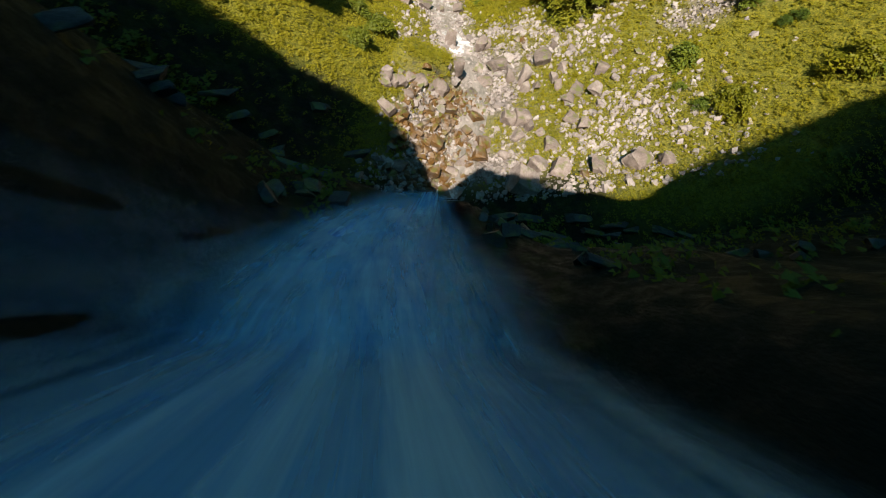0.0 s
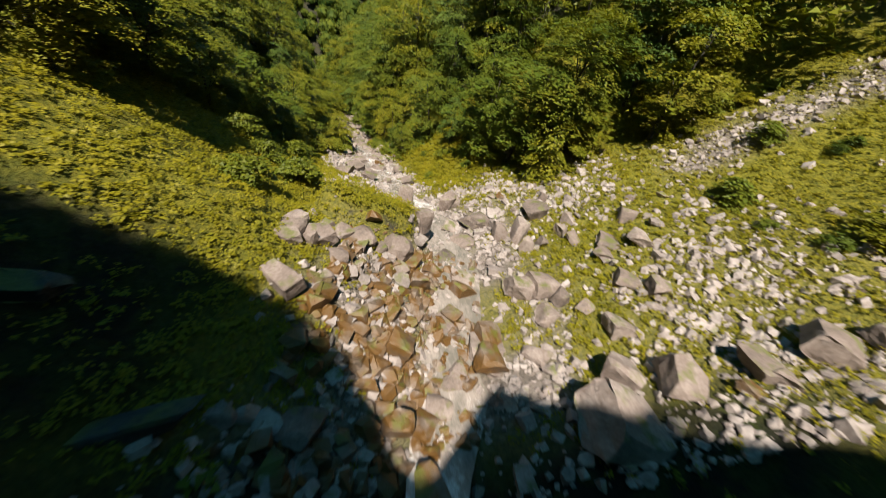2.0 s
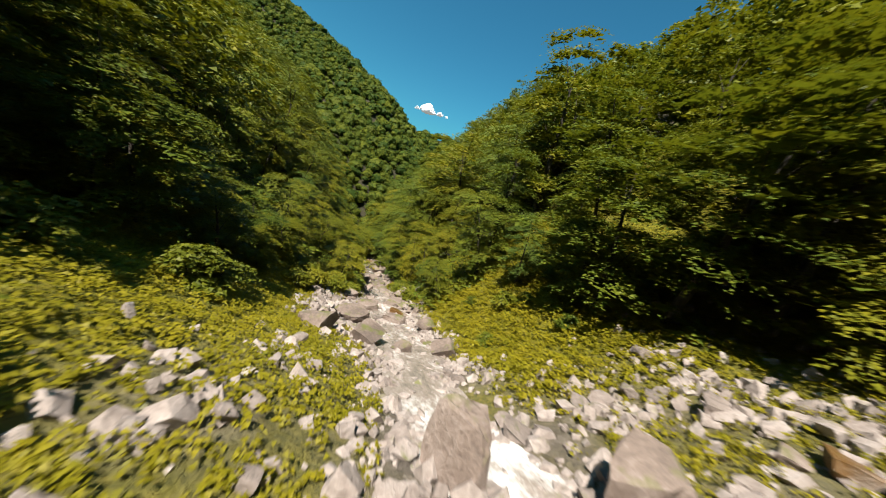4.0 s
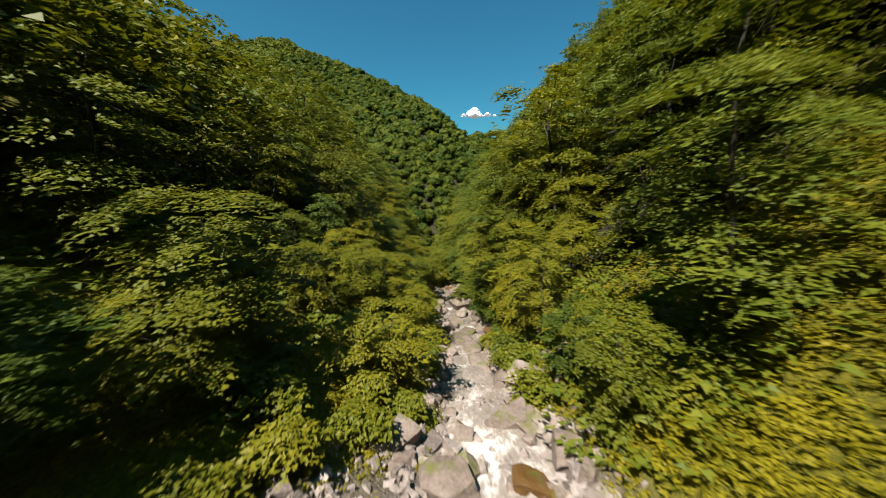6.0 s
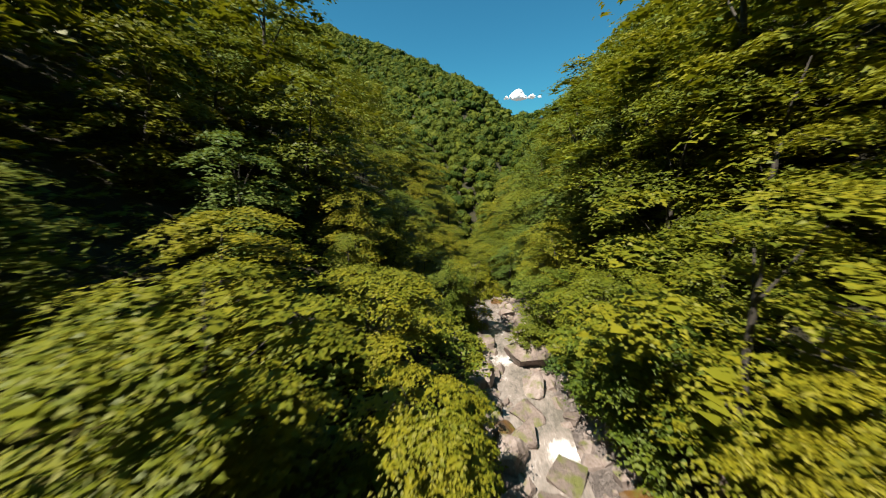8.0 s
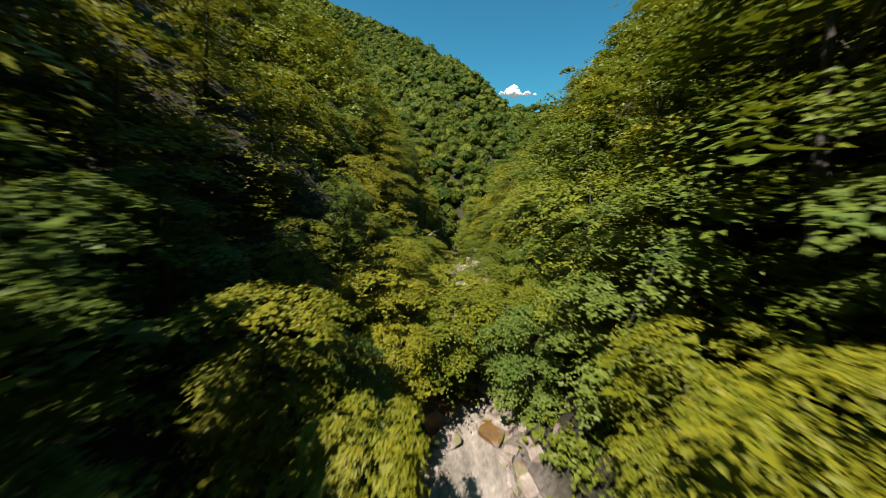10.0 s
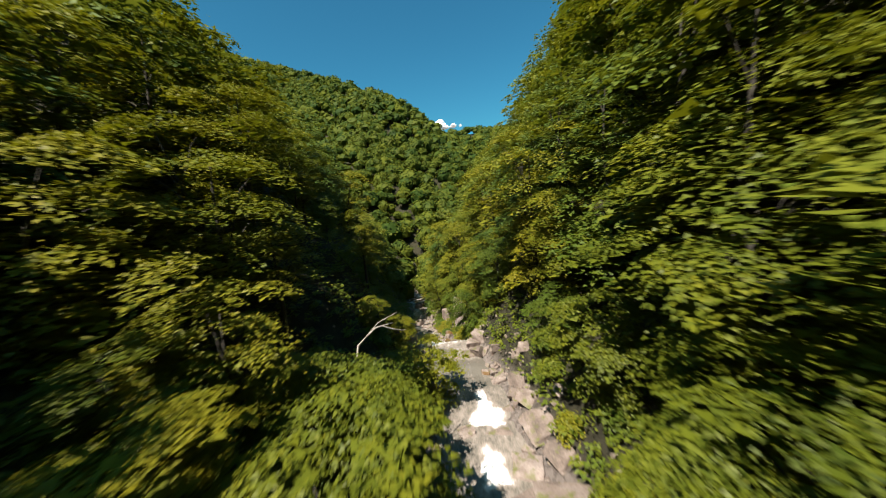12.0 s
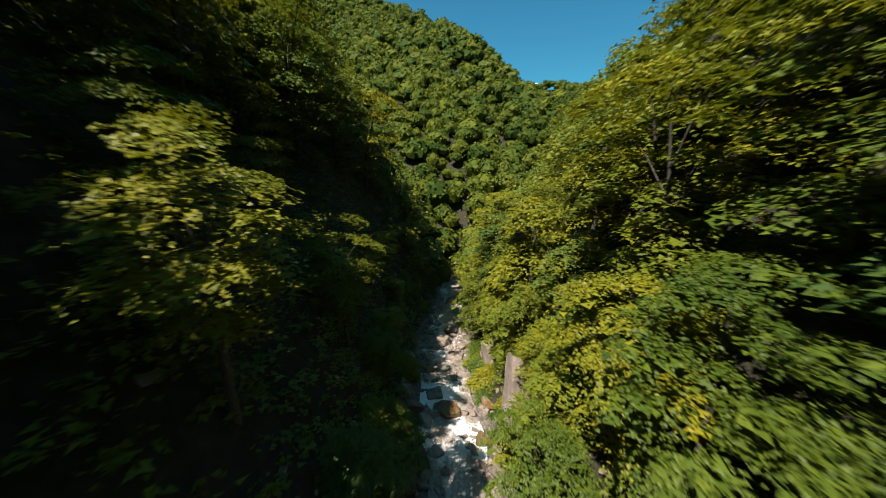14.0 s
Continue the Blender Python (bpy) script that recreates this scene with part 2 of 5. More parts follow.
    # beds of rock that step out of the face
    wall = wall + 0.32 * smooth(1.6, 3.4, off) * np.sin(wall * 2.1 + 1.6 * rough(x, y, 4.0, 3, 14)) + 0.3 * smooth(1.4, 3.0, off) * rough(x, y, 1.4, 3, 15)
    h = np.where(up > -6, np.maximum(h, wall), h)
    h = h + 2.0 * knoll(x, y)
    # fine relief, less in the stream's bed
    fine = smooth(1.0, 4.0, np.abs(x - bed_x(y)))
    return h + fine * 0.35 * rough(x, y, 6.0, 4, 21) + 0.10 * rough(x, y, 1.3, 3, 31)


def knoll(x, y):
    """The grassy knoll behind the outcrop of boulders: 0 to 1."""
    return smooth(1.25, 0.7, np.hypot((x - 2.2) / 2.7, (y - 21.8) / 1.5) + 0.08 * rough(x, y, 1.6, 2, 37))


def scar(x, y):
    """The track of a debris slide down the slope beside the basin."""
    return np.exp(-((y - 24.2 + 0.05 * (x - 22) + 0.5 * rough(x, y, 3.0, 2, 63)) / 1.5) ** 2) * smooth(18, 22, x) * smooth(42, 36, x)


def stony(x, y):
    """Where stones lie bare: 0 to 1."""
    d = x - bed_x(y)
    n = rough(x, y, 5.0, 3, 61)
    bank = np.where(d > 0, smooth(6.5, 3.0, d) * smooth(34, 27, y) + smooth(3.4, 2.2, d) * smooth(27, 34, y), smooth(7.5, 4.0, -d) * smooth(34, 24, y) + smooth(5, 2.5, -d) * smooth(24, 34, y))
    bank = bank * np.clip(0.75 + 0.8 * rough(x, y, 2.2, 2, 66), 0.25, 1)
    heap = np.exp(-((x - 17.6) / 2.6) ** 2 - ((y - 12.6) / 2.2) ** 2) + np.exp(-((x - 20.2) / 2.2) ** 2 - ((y - 15.4) / 1.6) ** 2)
    talus = smooth(2, 5, d) * smooth(20, 9, d) * smooth(36, 26, y) * np.clip(0.56 + 0.6 * n, 0, 1)
    bar = smooth(34, 39, y) * smooth(48.5, 44, y - 0.8 * d - 2.0) * smooth(-6.4, -4.8, d) * smooth(3.5, 2, d)
    banks_below = smooth(45, 52, y) * smooth(3.6, 2.2, np.abs(d) - 1.2 * smooth(95, 122, y))
    return np.clip(np.maximum.reduce([bank * 0.95 * smooth(52, 46, y), talus, bar, scar(x, y), heap * np.clip(0.75 + 0.9 * rough(x, y, 1.4, 2, 67), 0, 1), banks_below]) * (1 - knoll(x, y)), 0, 1)


def splash_shade(x, y):
    """Ground by the fall, wet and painted darker still for the shade: 0 to 1."""
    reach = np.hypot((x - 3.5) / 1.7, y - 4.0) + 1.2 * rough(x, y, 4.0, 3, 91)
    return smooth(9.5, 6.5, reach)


def mesh_np(name, verts, faces, mats=(), smooth_faces=False, index=None):
    """A mesh from arrays; faces all with the same number of corners."""
    me = bpy.data.meshes.new(name)
    verts, faces = np.ascontiguousarray(verts, np.float32), np.ascontiguousarray(faces, np.int32)
    n, k = faces.shape
    me.vertices.add(len(verts))
    me.vertices.foreach_set("co", verts.ravel())
    me.loops.add(n * k)
    me.loops.foreach_set("vertex_index", faces.ravel())
    me.polygons.add(n)
    me.polygons.foreach_set("loop_start", np.arange(0, n * k, k, dtype=np.int32))
    me.polygons.foreach_set("use_smooth", np.full(n, smooth_faces))
    for m in mats:
        me.materials.append(m)
    if index is not None:
        me.polygons.foreach_set("material_index", np.ascontiguousarray(index, np.int32))
    me.update(calc_edges=True)
    me.validate()
    return me


def part(name, me, parent, label=""):
    ob = new(name, me)
    ob.parent = parent
    return tagged(ob, label)


def spread(near, step, far, grow):
    a = list(np.arange(0, near + 1e-6, step))
    while a[-1] < far:
        step *= grow
        a.append(a[-1] + step)
    return np.array(a)


def ground_material():
    m, t, b, o = material("ground")
    g = node(t, "ShaderNodeNewGeometry")
    sep = node(t, "ShaderNodeSeparateXYZ", [(0, g.outputs["Normal"])])
    big, mid, fine = noise_of(t, 0.25, detail=5), noise_of(t, 1.6, detail=6, rough=0.65), noise_of(t, 12, detail=5, rough=0.7)
    earth = ramp(t, mid, [(0.3, (0.016, 0.015, 0.008)), (0.6, (0.04, 0.036, 0.02)), (0.8, (0.09, 0.075, 0.05))])
    blades = node(t, "ShaderNodeTexVoronoi", [("Vector", place(t)), ("Scale", 9.0)])
    leafy = math_of(t, "ADD", math_of(t, "MULTIPLY", blades.outputs["Color"], 0.6), math_of(t, "MULTIPLY", math_of(t, "SUBTRACT", 0.75, blades.outputs["Distance"]), 0.4))
    leafy = math_of(t, "ADD", math_of(t, "MULTIPLY", leafy, 0.6), math_of(t, "MULTIPLY", fine, 0.4))
    green = ramp(t, leafy, [(0.22, (0.085, 0.088, 0.007)), (0.45, (0.165, 0.152, 0.010)), (0.66, (0.24, 0.205, 0.018))])
    c = mix(t, ramp(t, math_of(t, "ADD", math_of(t, "MULTIPLY", big, 0.5), math_of(t, "MULTIPLY", mid, 0.5)), [(0.22, (0, 0, 0)), (0.34, (1, 1, 1))]), earth, green)
    litter = node(t, "ShaderNodeAttribute")
    litter.attribute_name = "litter"
    c = mix(t, litter.outputs["Fac"], c, earth)
    gravel = node(t, "ShaderNodeAttribute")
    gravel.attribute_name = "gravel"
    pebbles = node(t, "ShaderNodeTexVoronoi", [("Vector", place(t)), ("Scale", 5.0)])
    grey = mix(t, 0.5, ramp(t, fine, [(0.3, (0.085, 0.070, 0.062)), (0.7, (0.26, 0.215, 0.192))]), ramp(t, pebbles.outputs["Color"], [(0.2, (0.08, 0.065, 0.058)), (0.8, (0.28, 0.235, 0.212))]))
    c = mix(t, gravel.outputs["Fac"], c, grey)
    # the cliff's shade painted near-black into the ground, over rock that is partly wet
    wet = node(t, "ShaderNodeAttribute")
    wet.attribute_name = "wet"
    shaded_rock = ramp(t, mid, [(0.3, (0.003, 0.004, 0.002)), (0.6, (0.008, 0.010, 0.005)), (0.8, (0.030, 0.030, 0.022))])
    shaded_rock = mix(t, ramp(t, noise_of(t, 0.9, detail=6, rough=0.65), [(0.46, (0, 0, 0)), (0.56, (1, 1, 1))]), shaded_rock, ramp(t, fine, [(0.3, (0.008, 0.016, 0.002)), (0.7, (0.032, 0.046, 0.006))]))
    c = mix(t, wet.outputs["Fac"], c, shaded_rock)
    # steep rock takes the same painted shade; the second ramp is its plain colour
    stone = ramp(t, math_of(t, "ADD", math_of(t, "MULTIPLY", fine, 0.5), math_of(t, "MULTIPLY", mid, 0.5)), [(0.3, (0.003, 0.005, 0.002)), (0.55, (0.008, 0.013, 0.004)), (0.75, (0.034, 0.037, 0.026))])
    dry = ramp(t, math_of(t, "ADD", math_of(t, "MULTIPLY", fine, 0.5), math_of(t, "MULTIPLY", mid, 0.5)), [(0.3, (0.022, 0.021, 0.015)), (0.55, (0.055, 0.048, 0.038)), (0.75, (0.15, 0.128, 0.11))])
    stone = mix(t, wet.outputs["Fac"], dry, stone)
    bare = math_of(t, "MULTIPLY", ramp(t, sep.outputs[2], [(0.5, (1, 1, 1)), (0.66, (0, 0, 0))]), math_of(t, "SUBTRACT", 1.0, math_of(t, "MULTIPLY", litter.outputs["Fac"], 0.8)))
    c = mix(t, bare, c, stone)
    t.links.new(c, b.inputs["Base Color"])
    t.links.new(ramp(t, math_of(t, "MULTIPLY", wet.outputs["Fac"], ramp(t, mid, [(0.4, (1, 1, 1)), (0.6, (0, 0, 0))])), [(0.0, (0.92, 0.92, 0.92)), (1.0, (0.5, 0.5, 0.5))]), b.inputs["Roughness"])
    b.inputs["Specular IOR Level"].default_value = 0.25
    bump(t, b, math_of(t, "ADD", mid, math_of(t, "ADD", fine, math_of(t, "MULTIPLY", leafy, 0.8))), 1.0, 0.14)
    return m


GROUND = ground_material()
half = spread(26, 0.5, 2600, 1.09)
ds = np.concatenate([-half[:0:-1], half])
ys = np.concatenate([-9 - spread(0, 0.6, 1500, 1.16)[:0:-1], np.arange(-9, 50, 0.5), np.arange(50, 170, 0.9), 170 + spread(0, 1.0, 3300, 1.035)])
Y, D = np.meshgrid(ys, ds, indexing="ij")
X = D + bed_x(Y)
Z = land(X, Y)
nr, nc = X.shape
idx = np.arange(nr * nc).reshape(nr, nc)
quads = np.stack([idx[:-1, :-1], idx[:-1, 1:], idx[1:, 1:], idx[1:, :-1]], -1).reshape(-1, 4)
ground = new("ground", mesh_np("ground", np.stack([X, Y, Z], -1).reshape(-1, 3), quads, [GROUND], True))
lay = ground.data.attributes.new("gravel", "FLOAT", "POINT")
lay.data.foreach_set("value", (stony(X, Y) * (1 - 0.8 * smooth(4, 7, D) * (Y < 42) * (1 - scar(X, Y))) * (Y > 9) * (Y < 210)).astype(np.float32).ravel())
lay = ground.data.attributes.new("litter", "FLOAT", "POINT")
lay.data.foreach_set("value", np.maximum(smooth(50, 60, Y), smooth(26, 32, np.abs(D)) * smooth(24, 30, Y)).astype(np.float32).ravel())
# mask of the painted shade: splash zone, shaded left slope, cliff face
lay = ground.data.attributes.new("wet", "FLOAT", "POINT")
lay.data.foreach_set("value", np.maximum(np.maximum(splash_shade(X, Y), smooth(-6.5, -9.5, D + 1.5 * rough(X, Y, 3.0, 3, 94)) * smooth(17.0, 14.8, Y)), smooth(-1.5, 1.5, cliff_foot(X) - Y + 1.2 * rough(X, Y, 4.0, 3, 92)) * (np.abs(X) < 60)).astype(np.float32).ravel())
tagged(ground, "steep valley ground of earth, moss and bare rock", "ground", kind="structure")

# ---- water ----
def water_material():
    m, t, b, o = material("stream_water")
    v = node(t, "ShaderNodeMapping", [("Vector", place(t)), ("Scale", (1.6, 0.7, 0.7))]).outputs[0]
    foam = math_of(t, "ADD", math_of(t, "MULTIPLY", noise_of(t, 0.5, v, 5, 0.6), 0.55), math_of(t, "MULTIPLY", noise_of(t, 3.0, v, 5, 0.7), 0.45))
    steep = node(t, "ShaderNodeSeparateXYZ", [(0, node(t, "ShaderNodeNewGeometry").outputs["Normal"])]).outputs[2]
    f = math_of(t, "ADD", foam, math_of(t, "MULTIPLY", math_of(t, "SUBTRACT", 0.985, steep), 1.7))
    white = node(t, "ShaderNodeAttribute")
    white.attribute_name = "foam"
    f = math_of(t, "ADD", f, math_of(t, "MULTIPLY", white.outputs["Fac"], math_of(t, "MULTIPLY", noise_of(t, 1.6, v, 5, 0.7), 0.42)))
    t.links.new(ramp(t, f, [(0.42, (0.125, 0.112, 0.094)), (0.60, (0.27, 0.228, 0.20)), (0.76, (0.66, 0.65, 0.64))]), b.inputs["Base Color"])
    b.inputs["Roughness"].default_value = 0.22
    b.inputs["IOR"].default_value = 1.33
    bump(t, b, noise_of(t, 4.0, v, 4), 0.5, 0.1)
    return m


def fall_material(name, body, lumps, cut, full, sky_blue, colour):
    """Falling water: strands and lumps tinted with skylight blue, with clear gaps, thinning towards the sheet's edges.
    """
    m, t, b, o = material(name)
    uv = node(t, "ShaderNodeTexCoord").outputs["UV"]
    v = node(t, "ShaderNodeMapping", [("Vector", uv), ("Scale", (lumps, lumps * 0.55, 1))]).outputs[0]
    v2 = node(t, "ShaderNodeMapping", [("Vector", uv), ("Scale", (30.0, 0.9, 1))]).outputs[0]
    f = math_of(t, "ADD", math_of(t, "MULTIPLY", noise_of(t, 1.0, v, 6, 0.62), 0.55), math_of(t, "MULTIPLY", noise_of(t, 1.0, v2, 5, 0.62), 0.45))
    thin = node(t, "ShaderNodeUVMap")
    thin.uv_map = "thin"
    edge = node(t, "ShaderNodeSeparateXYZ", [(0, thin.outputs[0])])
    f = math_of(t, "SUBTRACT", f, math_of(t, "MULTIPLY", math_of(t, "SUBTRACT", 1.0, edge.outputs[0]), 0.2))
    a = math_of(t, "MULTIPLY", ramp(t, f, [(cut, (0, 0, 0)), (full, (1, 1, 1))]), body)
    a = math_of(t, "MULTIPLY", a, math_of(t, "MULTIPLY", edge.outputs[0], edge.outputs[1]))
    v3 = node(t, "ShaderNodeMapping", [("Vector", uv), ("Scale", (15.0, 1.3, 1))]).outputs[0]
    t.links.new(ramp(t, noise_of(t, 1.0, v3, 6, 0.62), [(0.42, sky_blue), (0.57, colour)]), b.inputs["Base Color"])
    b.inputs["Roughness"].default_value = 0.6
    t.links.new(a, b.inputs["Alpha"])
    return m


WATER = water_material()
# strong blues: the skylight on the shaded water is put into its colour
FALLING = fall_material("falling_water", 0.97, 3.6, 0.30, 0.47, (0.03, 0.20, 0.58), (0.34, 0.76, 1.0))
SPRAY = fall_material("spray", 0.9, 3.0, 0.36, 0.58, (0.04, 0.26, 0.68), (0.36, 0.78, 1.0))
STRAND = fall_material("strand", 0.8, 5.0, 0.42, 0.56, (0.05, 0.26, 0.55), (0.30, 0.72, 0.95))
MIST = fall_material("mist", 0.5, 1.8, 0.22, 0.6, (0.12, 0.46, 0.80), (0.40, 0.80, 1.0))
wy = np.concatenate([np.arange(9.5, 110, 0.5), np.arange(110, 142, 0.2), np.arange(142, 170, 0.5), np.arange(170, 300, 3.0)])
wd = np.linspace(-1, 1, 25)
WY, WD = np.meshgrid(wy, wd, indexing="ij")
width = (1.5 + 0.55 * smooth(110, 118, wy) * smooth(140, 134, wy) + 0.5 * rough(wy, wy * 0 + 3.3, 9, 3, 40)) * (1 + 0.55 * smooth(95, 122, wy) + 0.35 * smooth(140, 152, wy))
width = width * (0.4 + 0.6 * smooth(9.5, 14, wy)) * (1 - 0.3 * smooth(46, 50, wy) * smooth(72, 66, wy))
WX = bed_x(WY) + WD * width[:, None]
base = land(bed_x(wy), wy)
base = np.minimum.accumulate(np.convolve(np.pad(base, 2, "edge"), np.ones(5) / 5, "valid")) + 0.22
WZ = base[:, None] + 0.05 * rough(WX, WY, 0.9, 3, 50) - 0.05 * np.abs(WD) ** 4
n1, n2 = WX.shape
wi = np.arange(n1 * n2).reshape(n1, n2)
stream = new("stream", mesh_np("stream", np.stack([WX, WY, WZ], -1).reshape(-1, 3), np.stack([wi[:-1, :-1], wi[:-1, 1:], wi[1:, 1:], wi[1:, :-1]], -1).reshape(-1, 4), [WATER], True))
foam = sum(np.exp(-((WY - y0) / w) ** 2) * np.clip(1.2 - 1.1 * np.abs(WD - side), 0, 1) for y0, w, side in ((25.6, 0.7, -0.5), (28.2, 1.0, 0.1), (42.0, 0.6, 0.4), (46.5, 1.4, -0.3), (63.4, 0.5, 0.7), (71, 1.0, 0), (113.4, 1.2, -0.3), (135.6, 1.5, -0.3), (136.4, 0.9, 0.4), (141, 2.0, -0.2), (156.5, 2.6, -0.7)))
foam = foam + np.clip(0.35 + 0.9 * rough(WX * 0.8, WY * 0.45, 2.0, 3, 57), 0, 1.1) * smooth(145, 152, WY)
# two white chutes that widen downstream, and a still pool above them
for x0, y_top, y_foot, w0 in ((-7.3, 125.6, 121.2, 1.15), (-7.4, 119.6, 116.7, 0.85)):
    u = np.clip((y_top - WY) / (y_top - y_foot), 0, 1)
    ragged = 0.3 * rough(WX, WY, 0.8, 3, 58)
    foam = foam + 1.55 * smooth(0.3, -0.3, np.abs(WX - x0 + 0.25 * (1 - u)) - w0 * u ** 0.8 + ragged) * smooth(y_top + 0.2, y_top - 0.2, WY) * smooth(y_foot - 0.3, y_foot + 0.1, WY + ragged)
foam = foam - 0.55 * smooth(125.0, 126.2, WY) * smooth(131.2, 130.2, WY)
lay = stream.data.attributes.new("foam", "FLOAT", "POINT")
lay.data.foreach_set("value", foam.astype(np.float32).ravel())
tagged(stream, "shallow grey-green mountain stream with white foam", "stream", kind="structure")


def fall_sheet(name, x_top, x_foot, w_top, w_foot, y_top, y_foot, lift, seed, mat, swell=0.0, hug=False, dome=0.15):
    v = np.linspace(0, 1, 70)
    u = np.linspace(-1, 1, 25)
    V, U = np.meshgrid(v, u, indexing="ij")
    yy = y_top + (y_foot - y_top) * V * (1 - 0.10 * U ** 2)
    mid = x_top + (x_foot - x_top) * V - 0.5 * swell * np.sin(np.pi * V)
    xx = mid + U * (w_top + (w_foot - w_top) * V + swell * np.sin(np.pi * V))
    keel = np.minimum(land(mid, yy), land(mid - 0.8, yy))
    zz = keel + lift * (1 - 0.8 * U ** 2) * (1 - 0.95 * V) + 0.35 + 0.2 * rough(xx * 2, yy, 1.6, 3, seed) - 1.1 * smooth(0.86, 1.0, V) * (0.6 + 0.4 * wave(xx * 1.7, yy * 0, seed))
    zz = np.where(np.abs(U) < 0.75, np.minimum(np.maximum(zz, land(xx, yy) + 0.12 - 0.6 * smooth(0.9, 1.0, V)), keel + 1.5 + lift), zz)
    if hug:
        zz = np.maximum(zz, land(xx, yy) + 0.2)
    i = np.arange(V.size).reshape(V.shape)
    me = mesh_np(name, np.stack([xx, yy, zz], -1).reshape(-1, 3), np.stack([i[:-1, :-1], i[:-1, 1:], i[1:, 1:], i[1:, :-1]], -1).reshape(-1, 4), [mat], True)
    lay = me.uv_layers.new(name="UVMap")
    uv = np.stack([(U + 1) / 2, V * 4 + seed], -1).reshape(-1, 2)
    loops = np.empty(len(me.loops), np.int32)
    me.loops.foreach_get("vertex_index", loops)
    lay.data.foreach_set("uv", uv[loops].astype(np.float32).ravel())
    lay = me.uv_layers.new(name="thin")
    uv = np.stack([smooth(1.0, 0.05, np.abs(U)), smooth(1.0, 0.62, V + dome * U ** 2)], -1).reshape(-1, 2)
    lay.data.foreach_set("uv", uv[loops].astype(np.float32).ravel())
    return me


fall = new("waterfall")
tagged(fall, "tall blue-white waterfall sliding down a shaded rock face", "waterfall", kind="structure")
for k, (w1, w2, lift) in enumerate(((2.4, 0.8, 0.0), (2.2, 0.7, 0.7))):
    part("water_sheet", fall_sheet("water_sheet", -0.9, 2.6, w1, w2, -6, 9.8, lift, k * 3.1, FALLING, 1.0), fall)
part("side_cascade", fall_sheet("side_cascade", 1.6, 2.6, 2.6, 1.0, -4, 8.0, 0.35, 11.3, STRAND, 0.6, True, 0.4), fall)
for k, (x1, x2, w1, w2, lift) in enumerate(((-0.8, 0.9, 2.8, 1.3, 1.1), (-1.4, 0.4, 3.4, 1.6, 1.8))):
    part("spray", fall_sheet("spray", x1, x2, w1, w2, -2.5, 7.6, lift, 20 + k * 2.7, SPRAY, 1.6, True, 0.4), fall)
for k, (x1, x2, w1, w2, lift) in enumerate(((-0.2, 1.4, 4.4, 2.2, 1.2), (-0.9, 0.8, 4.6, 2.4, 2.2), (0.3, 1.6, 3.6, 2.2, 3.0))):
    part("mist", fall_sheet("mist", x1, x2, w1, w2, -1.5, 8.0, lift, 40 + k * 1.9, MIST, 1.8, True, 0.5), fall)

# ---- trees ----
def leaves_np(centres, out, length, width, count, leaf, rng, droop=0.25, tilt=0.35):
    """Flat fans of leaves: for each centre a spray that reaches along out; each leaf is one pointed triangle."""
    n = len(centres)
    r = np.sqrt(rng.random((n, count)))
    side = (rng.random((n, count)) * 2 - 1) * (0.25 + 0.75 * np.sin(np.clip(r, 0, 1) * 2.6))
    o = out / np.linalg.norm(out, axis=1, keepdims=True)
    s = np.stack([-o[:, 1], o[:, 0], 0 * o[:, 0]], -1)
    s /= np.linalg.norm(s, axis=1, keepdims=True) + 1e-9
    p = centres[:, None] + o[:, None] * (r * length[:, None])[..., None] + s[:, None] * (side * width[:, None])[..., None]
    p[..., 2] += -droop * (r ** 2) * length[:, None] - 0.12 * np.abs(side) * width[:, None] + rng.normal(0, 0.045, (n, count)) * length[:, None]
    ang = rng.normal(0, 0.8, (n, count)) + side * 0.9
    a = o[:, None] * np.cos(ang)[..., None] + s[:, None] * np.sin(ang)[..., None]
    a[..., 2] -= 0.25 + 0.2 * rng.random((n, count))
    a /= np.linalg.norm(a, axis=-1, keepdims=True)
    nor = np.zeros_like(a)
    nor[..., 2] = 1
    nor += rng.normal(0, tilt, nor.shape)
    b = np.cross(a, nor)
    b /= np.linalg.norm(b, axis=-1, keepdims=True) + 1e-9
    nn = np.cross(b, a)
    size = leaf * (0.6 + 0.8 * rng.random((n, count, 1)))
    q = np.stack([p + b * size * 0.36 + nn * size * 0.08 - a * size * 0.25, p + a * size * 0.65, p - b * size * 0.36 + nn * size * 0.08 - a * size * 0.25], 2).reshape(-1, 3)
    return q, np.arange(len(q)).reshape(-1, 3)


